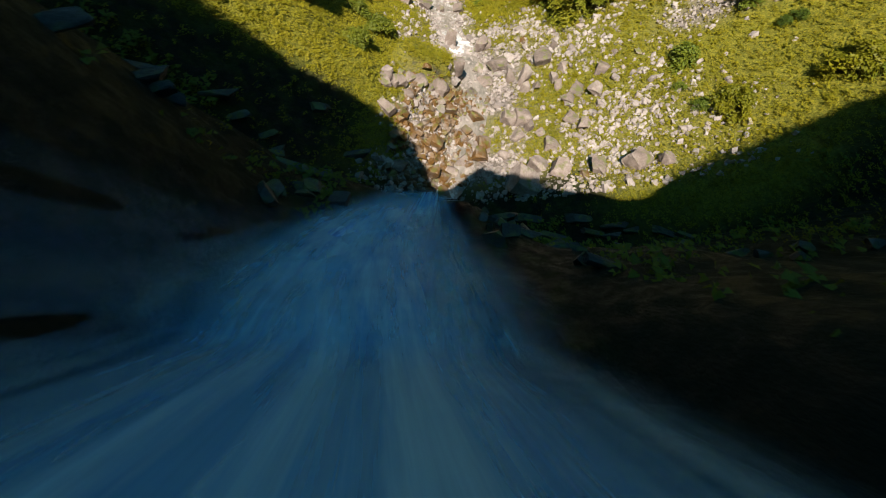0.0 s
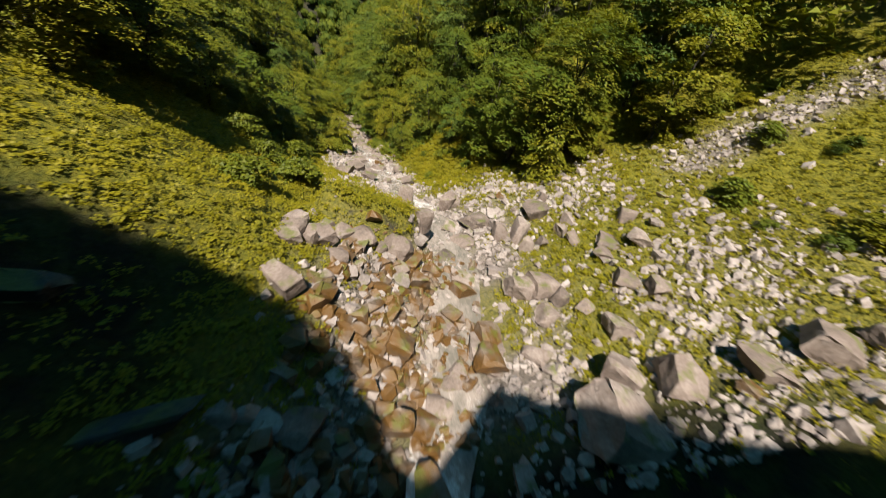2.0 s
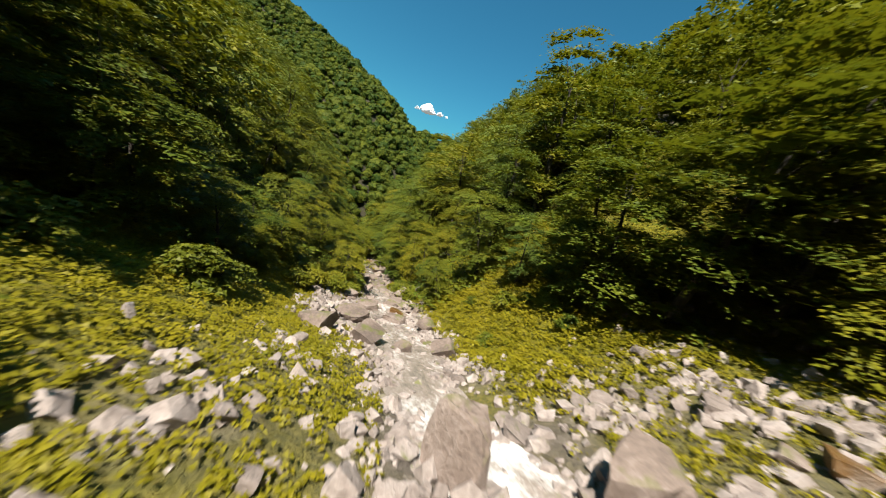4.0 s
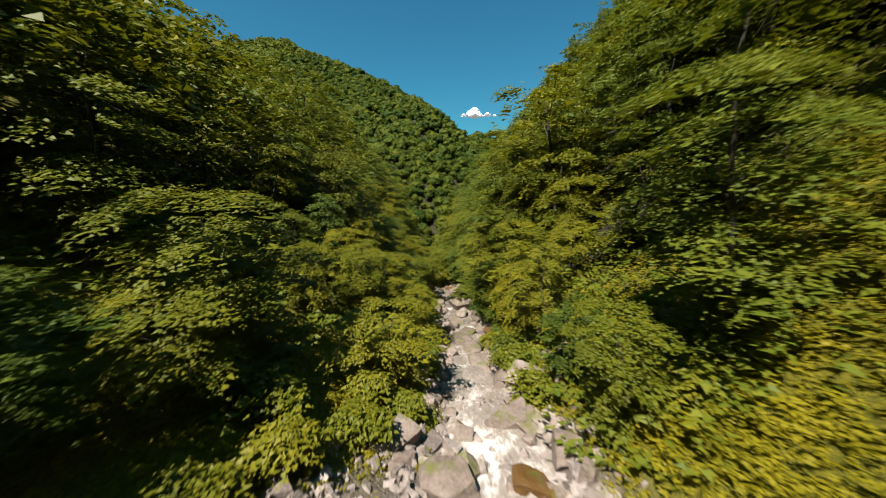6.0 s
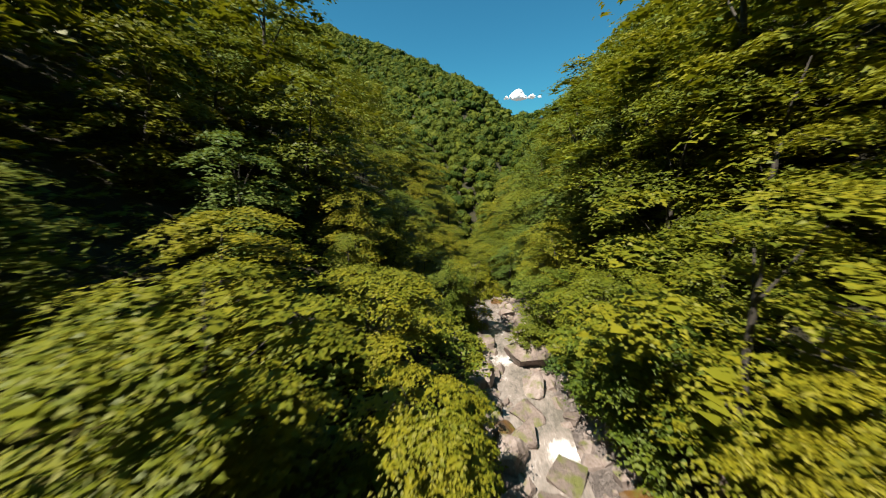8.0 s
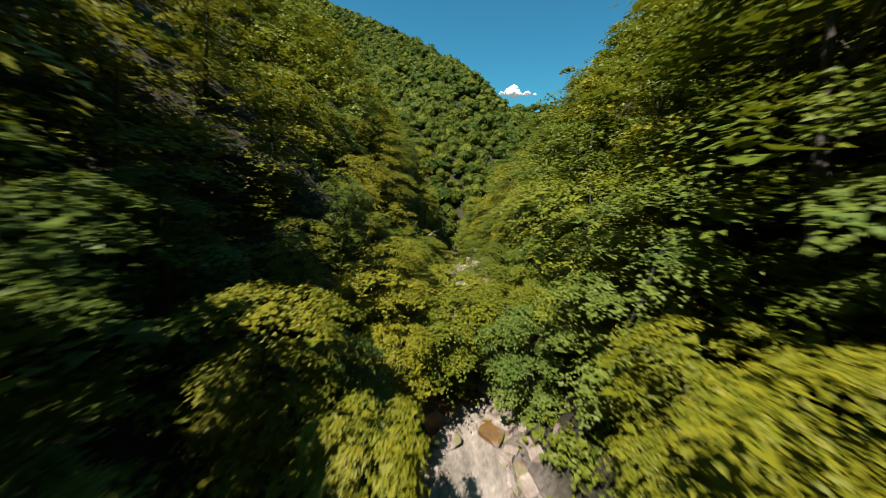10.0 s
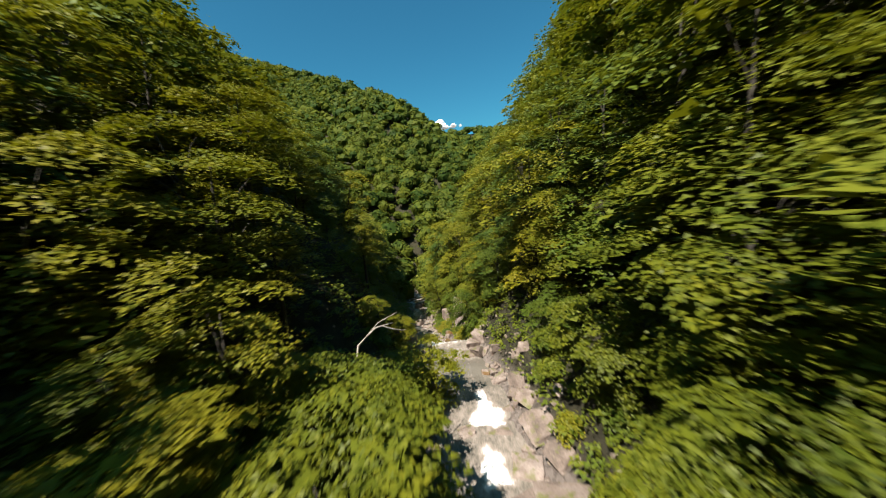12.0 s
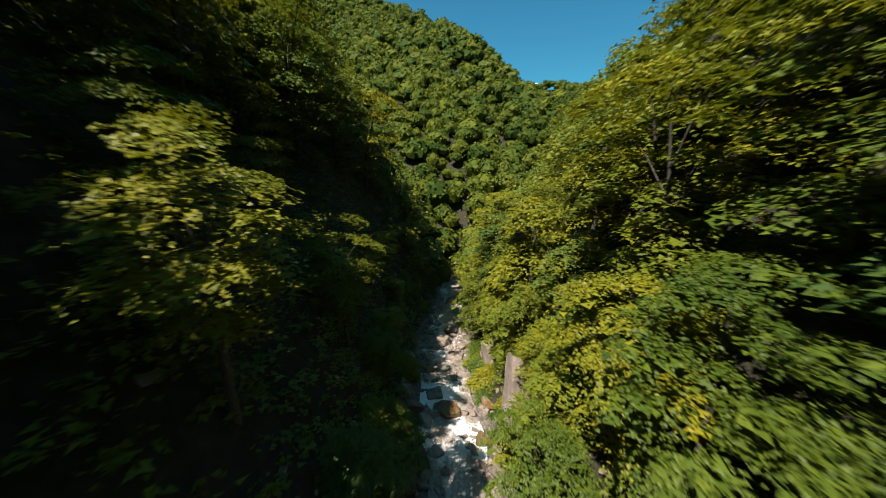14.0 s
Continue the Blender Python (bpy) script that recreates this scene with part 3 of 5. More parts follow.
def pads_np(centres, out, size, count, leaf, rng, dome=0.25, tilt=0.2, c=14, wide=0.3, droop=0.4):
    """Domed pads of leaves, bright on top and dark below: the layers of a crown. Each leaf is one pointed triangle."""
    n = len(centres)
    o = out / np.linalg.norm(out, axis=1, keepdims=True)
    s = np.stack([-o[:, 1], o[:, 0], 0 * o[:, 0]], -1)
    rad = np.sqrt(rng.random((n, count)))
    th = rng.random((n, count)) * 2 * np.pi
    wob = 1 + 0.22 * np.sin(3 * th + rng.random((n, 1)) * 6) + 0.28 * np.sin(7 * th + rng.random((n, 1)) * 6)
    lx, ly = rad * wob * np.cos(th), rad * wob * np.sin(th) * 0.8
    p = centres[:, None] + o[:, None] * (lx * size[:, None])[..., None] + s[:, None] * (ly * size[:, None])[..., None]
    p[..., 2] += (-dome * rad ** 2 - droop * lx + rng.normal(0, 0.035, (n, count))) * size[:, None]
    a = o[:, None] * (lx + rng.normal(0, 0.5, lx.shape))[..., None] + s[:, None] * (ly + rng.normal(0, 0.5, lx.shape))[..., None]
    a /= np.linalg.norm(a, axis=-1, keepdims=True) + 1e-6
    a[..., 2] -= 0.15 + 0.35 * rad * rng.random(rad.shape)
    a /= np.linalg.norm(a, axis=-1, keepdims=True)
    nor = np.zeros_like(a)
    nor[..., 2] = 1
    nor += o[:, None] * droop + rng.normal(0, tilt, nor.shape)
    b = np.cross(a, nor)
    b /= np.linalg.norm(b, axis=-1, keepdims=True) + 1e-9
    nn = np.cross(b, a)
    k = leaf * (0.6 + 0.8 * rng.random((n, count, 1)))
    q = np.stack([p + b * k * 0.34 + nn * k * 0.08 - a * k * 0.2, p + a * k * 0.65, p - b * k * 0.34 + nn * k * 0.08 - a * k * 0.2], 2).reshape(-1, 3, 3)
    v, f = q.reshape(-1, 3), np.arange(len(q) * 3).reshape(-1, 3)
    # the shaded inner twigs of each pad: larger, darker-set clusters a little below
    rad = 0.78 * np.sqrt(rng.random((n, c)))
    th = rng.random((n, c)) * 2 * np.pi
    lx, ly = rad * np.cos(th), rad * np.sin(th) * 0.8
    e = centres[:, None] + o[:, None] * (lx * size[:, None])[..., None] + s[:, None] * (ly * size[:, None])[..., None]
    e[..., 2] += (-dome * rad ** 2 - droop * lx - 0.17 + rng.normal(0, 0.04, (n, c))) * size[:, None]
    turn = rng.random((n, c, 1)) * 2 * np.pi + np.arange(3) * 2.1 + rng.normal(0, 0.3, (n, c, 3))
    reach = (wide * size[:, None] * rng.uniform(0.7, 1.3, (n, c)))[..., None] * rng.uniform(0.7, 1.2, (n, c, 3))
    w = np.stack([e[..., None, 0] + reach * np.cos(turn), e[..., None, 1] + reach * np.sin(turn), e[..., None, 2] - 0.3 * reach + 0.2 * reach * rng.normal(0, 1, reach.shape)], -1).reshape(-1, 3)
    return np.concatenate([v, w]), np.concatenate([f, np.arange(len(w)).reshape(-1, 3) + len(v)])


def tube(points, radii, sides=7):
    pts = [Vector(p) for p in points]
    vs, fs = [], []
    for i, p in enumerate(pts):
        d = (pts[min(i + 1, len(pts) - 1)] - pts[max(i - 1, 0)]).normalized()
        a = d.cross(Vector((0.3, 0.9, 0.1))).normalized()
        b = d.cross(a)
        for k in range(sides):
            ang = 2 * math.pi * k / sides
            vs.append(p + (a * math.cos(ang) + b * math.sin(ang)) * radii[i])
    for i in range(len(pts) - 1):
        for k in range(sides):
            fs.append((i * sides + k, i * sides + (k + 1) % sides, (i + 1) * sides + (k + 1) % sides, (i + 1) * sides + k))
    return np.array([tuple(v) for v in vs]), np.array(fs)


def join(pieces):
    vs, fs, n = [], [], 0
    for v, f in pieces:
        vs.append(v)
        fs.append(f + n)
        n += len(v)
    return np.concatenate(vs), np.concatenate(fs)


def tree(name, height, radius, sprays, per, leaf, mat, seed, limbs=6, layer=1.75, low=0.28):
    """A broad-leaved tree: tapered trunk, limbs, and a crown of flat sprays in layers."""
    rng = np.random.default_rng(seed)
    top = new(name)
    lean = rng.normal(0, 0.06, 2) * height
    tp = [(lean[0] * u ** 1.5 + 0.12 * math.sin(5 * u + seed), lean[1] * u ** 1.5 + 0.12 * math.cos(4 * u + seed), height * 0.84 * u - 0.6 * (u == 0)) for u in np.linspace(0, 1, 8)]
    r0 = 0.018 * height
    part("trunk", mesh_np("trunk", *tube(tp, [r0 * (1.15 - u) for u in np.linspace(0, 1, 8)], 8), [BARK], True), top)
    anchors, outs = [], []
    for k in range(sprays):
        u = (k + rng.random()) / sprays
        h = low + (1 - low) * u
        prof = math.sin(math.pi * min(0.97, 0.20 + 0.72 * (1 - u))) ** 0.8
        az = k * 2.4 + rng.normal(0, 0.5)
        lob = 1 + 0.22 * math.sin(3 * az + seed) + 0.15 * math.sin(5 * az + 9 * u + seed)
        rr = radius * prof * lob * (0.30 + 0.58 * math.sqrt(rng.random()))
        z = height * h
        z = (round(z / layer + 0.35 * math.sin(2 * az + seed)) + rng.normal(0, 0.10)) * layer
        x0, y0 = lean[0] * h ** 1.5, lean[1] * h ** 1.5
        anchors.append((x0 + rr * math.cos(az), y0 + rr * math.sin(az), z - 0.12 * rr))
        outs.append((math.cos(az), math.sin(az), rng.normal(0.0, 0.10)))
    anchors, outs = np.array(anchors), np.array(outs)
    ln = radius * (0.26 + 0.16 * rng.random(sprays))
    v, f = pads_np(anchors, outs, ln, per, leaf, rng, 0.36, 0.22, c=20, wide=0.24)
    crown = part("crown", mesh_np("crown", v, f, [mat]), top)
    for k in range(limbs):
        i = int(rng.integers(sprays))
        e = anchors[i]
        u = np.clip((e[2] / height - 0.22) / 0.92, 0.12, 0.8)
        j = u * 7
        i0 = int(j)
        s = Vector(tp[i0]).lerp(Vector(tp[min(i0 + 1, 7)]), j - i0)
        mid = s.lerp(Vector(e), 0.5) + Vector((0, 0, 0.08 * height * 0.5))
        part("limb", mesh_np("limb", *tube([s, mid, e], [r0 * 0.24, r0 * 0.13, r0 * 0.04], 5), [BARK], True), top)
    return top

# ---- planting ----
LINE = np.array([(0, 0, 40), (1.0, 8.4, 29.6), (2.4, 15, 25.2), (3.4, 24, 22.5), (2.9, 34, 20.6), (1.7, 42, 19.1), (-0.2, 53.5, 17.1), (-2, 67, 15.2), (-4.2, 81, 13.3), (-7.6, 96, 10.4), (-9.1, 110, 8.9), (-10.8, 131, 7.1), (-13, 150, 4)])
LINE = np.concatenate([LINE[k] + (LINE[k + 1] - LINE[k]) * np.linspace(0, 1, 14, endpoint=False)[:, None] for k in range(len(LINE) - 1)])


def clear_of_line(x, y, z0, h, r):
    """Room between a crown and the open lane over the stream, in metres."""
    ab = np.maximum(np.abs(LINE[:, 2] - (z0 + 0.62 * h)) - 0.42 * h, 0)
    hor = np.maximum(np.hypot(LINE[:, 0] - x, LINE[:, 1] - y) - r * 1.25, 0)
    return float(np.hypot(ab, hor).min())


SORTS = ((11, 3.6, LEAF_YELLOW, "broad yellow-green maple with layered sprays on the slope"), (13, 4.2, LEAF_GREEN, "tall green broadleaf tree on the gorge slope"),
         (9, 3.6, LEAF_YELLOW, "low spreading yellow-green tree over the stream bank"), (12, 3.8, LEAF_BLUE, "blue-green broadleaf tree with drooping sprays"),
         (10, 3.9, LEAF_GREEN, "rounded green broadleaf tree on the steep bank"), (14, 4.4, LEAF_YELLOW, "tall sunlit maple leaning over the gorge"))
KINDS, HIGHER = [], []
for k, (h, r, m, lab) in enumerate(SORTS):
    for kinds, pads, per, leaf, limbs in ((KINDS, 58, 184, 0.172, 6), (HIGHER, 56, 90, 0.25, 4)):
        t0 = tree("broadleaf_tree", h, r, pads, per, leaf, m, 100 + k, limbs, low=0.18)
        kinds.append((tagged(t0, lab, "tree", "trees of the gorge"), h, r))
used = set()
rng = np.random.default_rng(3)


def plant(kind, x, y, s, turn, lean=0.0, wide=1.0):
    t0, h, r = kind
    z = float(land(x, y))
    m = pose(x, y, z - 0.2, rng.normal(0, 2), lean + rng.normal(0, 2), 0) @ pose(0, 0, 0, 0, 0, turn)
    ob = t0 if t0 not in used else copy_thing(t0, m)
    if t0 not in used:
        used.add(t0)
        t0.matrix_basis = m
    ob.scale = (s * wide, s * wide, s * rng.uniform(0.9, 1.1))
    return ob


spots = []


def free(x, y, gap):
    return all((x - a) ** 2 + (y - b) ** 2 > gap * gap for a, b in spots)


def open_ground(x, y):
    """The treeless ground under the fall."""
    d = x - bed_x(y)
    if y < 27:
        return -13.5 < d < 25 or (y < 21 and d < 0)
    if y < 33:
        return -9 < d < 9
    if y < 56:
        return -6.5 + (y - 33) * 0.12 < d < 11 - (y - 33) * 0.55
    return False


# low trees of the bank: place, sort, size
LOWER_BANK = (((-6.6, 94.8), 2, 0.82), ((-4.4, 97.6), 0, 0.62), ((-10.9, 107.6), 2, 0.74), ((-11.6, 101.8), 4, 0.46), ((-12.2, 112.0), 2, 0.68), ((-12.9, 117.0), 0, 0.5), ((-14.3, 113.2), 4, 0.45), ((-14.3, 107.0), 2, 0.46), ((-13.0, 105.0), 2, 0.42), ((-5.4, 90.2), 2, 0.7), ((-8.8, 88.6), 2, 0.52), ((-7.0, 86.0), 0, 0.4), ((-1.6, 107.6), 2, 0.66), ((-11.9, 124.0), 2, 0.58), ((-13.2, 122.4), 2, 0.44), ((-15.2, 115.2), 2, 0.5), ((-14.7, 130.0), 2, 0.34), ((-16.3, 127.6), 2, 0.3), ((-17.0, 146.4), 2, 0.34), ((-16.2, 109.6), 2, 0.42), ((-3.0, 100.0), 2, 0.75), ((-2.2, 92.0), 0, 0.65))
UPPER_BANK = (((-1.6, 50.5), 2, 0.45), ((-5.6, 56.8), 2, 0.5), ((-7.8, 59.6), 0, 0.4), ((-5.4, 62.4), 2, 0.48), ((-9.0, 56.4), 5, 0.3), ((-2.6, 58.6), 2, 0.4), ((4.4, 62.5), 4, 0.5), ((4.0, 66.5), 2, 0.55), ((-9.6, 92.0), 0, 0.5))
FOREST_EDGE = (((-8.4, 21.6), 0, 0.44), ((-9.8, 23.8), 2, 0.46), ((-12.2, 22.0), 5, 0.42), ((-8.2, 26.4), 2, 0.46), ((-10.8, 27.0), 0, 0.55), ((-7.2, 29.4), 0, 0.42), ((-9.6, 30.4), 5, 0.42), ((-6.4, 32.8), 2, 0.4), ((13.8, 33.2), 1, 0.7), ((15.8, 31.6), 5, 0.7), ((12.6, 36.2), 4, 0.75), ((17.0, 34.2), 1, 0.8), ((-6.4, 34.2), 4, 0.5), ((-5.0, 36.8), 0, 0.36), ((-6.6, 38.8), 2, 0.44), ((-5.6, 41.4), 4, 0.38), ((-5.0, 44.8), 2, 0.36), ((-5.9, 47.4), 0, 0.58), ((5.2, 60.8), 5, 0.52), ((-12.8, 26.2), 2, 0.6), ((-12.6, 30.2), 0, 0.62), ((-10.8, 33.8), 2, 0.56), ((-9.2, 36.6), 5, 0.48), ((-4.4, 39.8), 2, 0.3), ((-14.0, 36.2), 2, 0.68), ((-15.8, 31.2), 0, 0.66), ((-13.4, 40.4), 2, 0.6), ((-9.4, 41.4), 0, 0.5))
STEEP_BANK = (((-20.6, 153.0), 0, 0.42), ((-24.2, 154.2), 2, 0.5), ((-22.8, 159.4), 2, 0.42), ((-26.2, 161.4), 4, 0.5), ((-25.4, 167.2), 2, 0.42), ((-28.2, 171.6), 0, 0.5))
# trees with a high, flat crown over a bare trunk, in the shaded part of the gorge
HIGH_CROWN = (tagged(tree("broadleaf_tree", 12, 3.6, 46, 200, 0.165, LEAF_YELLOW, 131, 6, low=0.45), "tall tree with a high sunlit crown over the shaded bank", "tree", "trees of the gorge"), 12, 3.6)
HIGH_GREEN = (tagged(tree("broadleaf_tree", 12, 3.8, 46, 200, 0.165, LEAF_GREEN, 132, 6, low=0.5), "tall green tree with a high crown over the shaded bank", "tree", "trees of the gorge"), 12, 3.8)
CANOPY = ((-15.6, 112.5, 0.62), (-18.6, 115.6, 0.95), (-18.2, 119.0, 0.65), (-21.4, 119.6, 0.9), (-22.6, 125.0, 0.95), (-21.6, 129.6, 0.8), (-23.2, 134.0, 0.62), (-18.8, 137.2, 0.8), (-23.8, 140.4, 0.62), (-26.4, 131.4, 0.8), (-21.8, 149.6, 0.8))
# places that lie open to the sun: crowns on the bank and the bed of the stream
SUNNY = [(-14.3, 107.0, 7.8), (-13.0, 105.0, 6.0), (-12.2, 112.0, 4.0), (-10.9, 107.6, 4.0), (-11.6, 101.8, 6.5), (-11.9, 124.0, 0.0), (-13.2, 122.4, 0.8), (-15.2, 115.2, 4.2), (-14.7, 130.0, -1.5), (-16.3, 127.6, 1.5), (-17.0, 146.4, -9.0), (-20.6, 121.0, 13.0), (-21.8, 126.4, 15.0), (-21.6, 129.6, 13.5), (-18.8, 137.2, 7.5), (-21.8, 149.6, 1.5), (-16.2, 109.6, 7.0), (-20.6, 153.0, -5.0), (-16.0, 102.4, 9.0), (-13.4, 98.6, 8.5), (-14.8, 100.6, 8.5), (-12.6, 101.4, 7.5), (-6.0, 56.6, 15.0), (-7.8, 59.6, 15.0), (-5.4, 62.4, 12.0), (-7.0, 94.6, 7.0), (-5.4, 90.2, 6.0), (-8.2, 93.0, 6.0), (-9.6, 92.0, 6.5), (-8.8, 88.6, 7.5), (-7.0, 86.0, 7.0), (-7.1, 88.6, 4.5), (-14.9, 137.8, 4.7), (-17.2, 135.4, 6.0), (-18.2, 142.2, 3.0), (-20.0, 136.6, 7.0), (5.2, 60.8, 14.0), (-5.9, 47.4, 18.0), (-2.0, 40.0, 13.2), (0.5, 39.0, 13.2), (-2.0, 43.0, 12.4), (0.5, 43.0, 12.2), (-1.5, 46.0, 11.8), (1.0, 46.0, 11.4), (-8.4, 21.6, 27.5), (-8.2, 26.4, 27.0), (-6.4, 32.8, 24.5), (-5.0, 23.0, 22.6), (-5.0, 26.0, 21.6), (-4.0, 29.0, 20.2), (-3.0, 32.0, 19.0), (-12.8, 26.2, 29.0), (-12.6, 30.2, 28.5), (-10.8, 33.8, 26.5), (-14.0, 36.2, 29.0), (-9.8, 23.8, 28.0), (-10.8, 27.0, 27.5), (9.7, 43.0, 17.6), (11.2, 45.0, 18.4), (10.2, 41.0, 18.0), (8.6, 46.0, 16.4)]
SUNNY += [(float(bed_x(y)) + d, y, float(bed_z(y)) + 0.4) for y in (*range(48, 76, 5), *range(108, 143, 3), *range(150, 200, 3)) for d in ((1.2,) if 114 < y < 130 else (-1.4, 0.2, 1.6))]
SUNNY = np.array(SUNNY)[:, None] + np.arange(2.0, 34.0, 1.0)[None, :, None] * np.array(SUN_WAY)
SUNNY = SUNNY.reshape(-1, 3)


def shades(x, y, z, h, r):
    hor = np.hypot(SUNNY[:, 0] - x, SUNNY[:, 1] - y) / (r * 1.25)
    ver = (SUNNY[:, 2] - z - 0.6 * h) / (0.46 * h)
    return bool((hor ** 2 + ver ** 2 < 1).any())


for k, (x, y, s) in enumerate(CANOPY):
    spots.append((x, y))
    plant(HIGH_GREEN if k % 3 == 2 else HIGH_CROWN, x, y, s, 37 * y)
for (x, y), k, s in LOWER_BANK + UPPER_BANK + FOREST_EDGE + STEEP_BANK:
    spots.append((x, y))
    plant(KINDS[k], x, y, s, 40.0 * k + 10 * y, 0.0, 1.25)
near = len(LOWER_BANK) + len(UPPER_BANK) + len(FOREST_EDGE) + len(STEEP_BANK) + len(CANOPY)
for k in range(14000):
    y = rng.uniform(12, 185)
    d = rng.uniform(-20, 20)
    x = d + float(bed_x(y))
    wide = 2.8 + 1.8 * float(smooth(95, 122, y)) + 1.2 * float(smooth(140, 150, y)) + 1.5 * float(smooth(100, 110, y) * smooth(140, 132, y))
    if abs(d) < wide or open_ground(x, y) or y < cliff_foot(x) + 2:
        continue
    if 130 < y < 139 and -9 < d < -3.5 or 111 < y < 151 and -13 < d < -5:
        continue
    gap = 3.1 if abs(d) < 10 else 4.6
    if near >= 300 or not free(x, y, gap):
        continue
    s = rng.uniform(0.72, 1.3)
    if 116 < y < 134 and -9 < d < -5:
        s *= 0.6
    elif 100 < y < 134 and d <= -9:
        s *= 1.3
    elif 92 < y < 116 and -18 < d < 0:
        s *= 0.55
    elif d < 0 and d > -9 and 78 < y < 95:
        s *= 0.52
    elif y < 64 and 0 < d < 15 or 36 < y < 66 and d < -5:
        s *= 0.62
    elif abs(d) < 7.5:
        s *= 0.62
    elif y < 50:
        s *= 0.82
    elif y < 90 and d < 0:
        s *= 0.78
    elif d < 0 and y > 100:
        s *= 1.05
    if 70 < y < 88 and d < -11:
        s *= 1.35
    kind = (KINDS if abs(d) < 9.5 and 40 < y < 160 else HIGHER)[int(rng.integers(6))]
    z = float(land(x, y))
    for again in range(4):
        if clear_of_line(x, y, z, kind[1] * s, kind[2] * s) >= ((3.6 if y > 104 else 4.2 if y < 70 else 3.0) if kind in KINDS else 5.0):
            break
        s *= 0.8
    else:
        continue
    for again in range(3):
        if not shades(x, y, z, kind[1] * s, kind[2] * s):
            break
        s *= 0.78
    else:
        continue
    spots.append((x, y))
    plant(kind, x, y, s, rng.uniform(0, 360), -6.0 * np.sign(d))
    near += 1


def crowns_np(x, y, r, tall, sprays, per, leaf, seed):
    """Many crowns in one mesh: leaf sprays on a lumpy dome over each foot."""
    rng = np.random.default_rng(seed)
    m = len(x)
    z = land(x, y)
    th = rng.random((m, sprays)) * 2 * np.pi
    u = rng.random((m, sprays))
    prof = np.sin(np.pi * np.clip(0.12 + 0.82 * (1 - u), 0, 0.98)) ** 0.7
    ph = rng.random((m, 1)) * 6
    rr = r[:, None] * prof * (1 + 0.25 * np.sin(3 * th + ph)) * (0.55 + 0.45 * np.sqrt(rng.random((m, sprays))))
    c = np.stack([x[:, None] + rr * np.cos(th), y[:, None] + rr * np.sin(th), z[:, None] + tall[:, None] * (0.22 + 0.78 * u)], -1).reshape(-1, 3)
    out = np.stack([np.cos(th), np.sin(th), rng.normal(0, 0.15, th.shape)], -1).reshape(-1, 3)
    ln = np.repeat(r, sprays) * (0.32 + 0.2 * rng.random(m * sprays))
    return pads_np(c, out, ln, per, leaf, rng, 0.4, 0.4, c=12, wide=0.22)


def scatter(n, y0, y1, reach, cell, seed, keep):
    """Feet of trees, one a cell."""
    rng = np.random.default_rng(seed)
    y = y0 + (y1 - y0) * rng.random(n)
    x = bed_x(y) + rng.uniform(-1, 1, n) * reach(y)
    ok = keep(x, y)
    key = np.floor(x / cell).astype(np.int64) * 100003 + np.floor(y / cell).astype(np.int64)
    key = np.where(ok, key, -1)
    _, first = np.unique(key, return_index=True)
    first = first[ok[first]]
    return x[first], y[first], rng


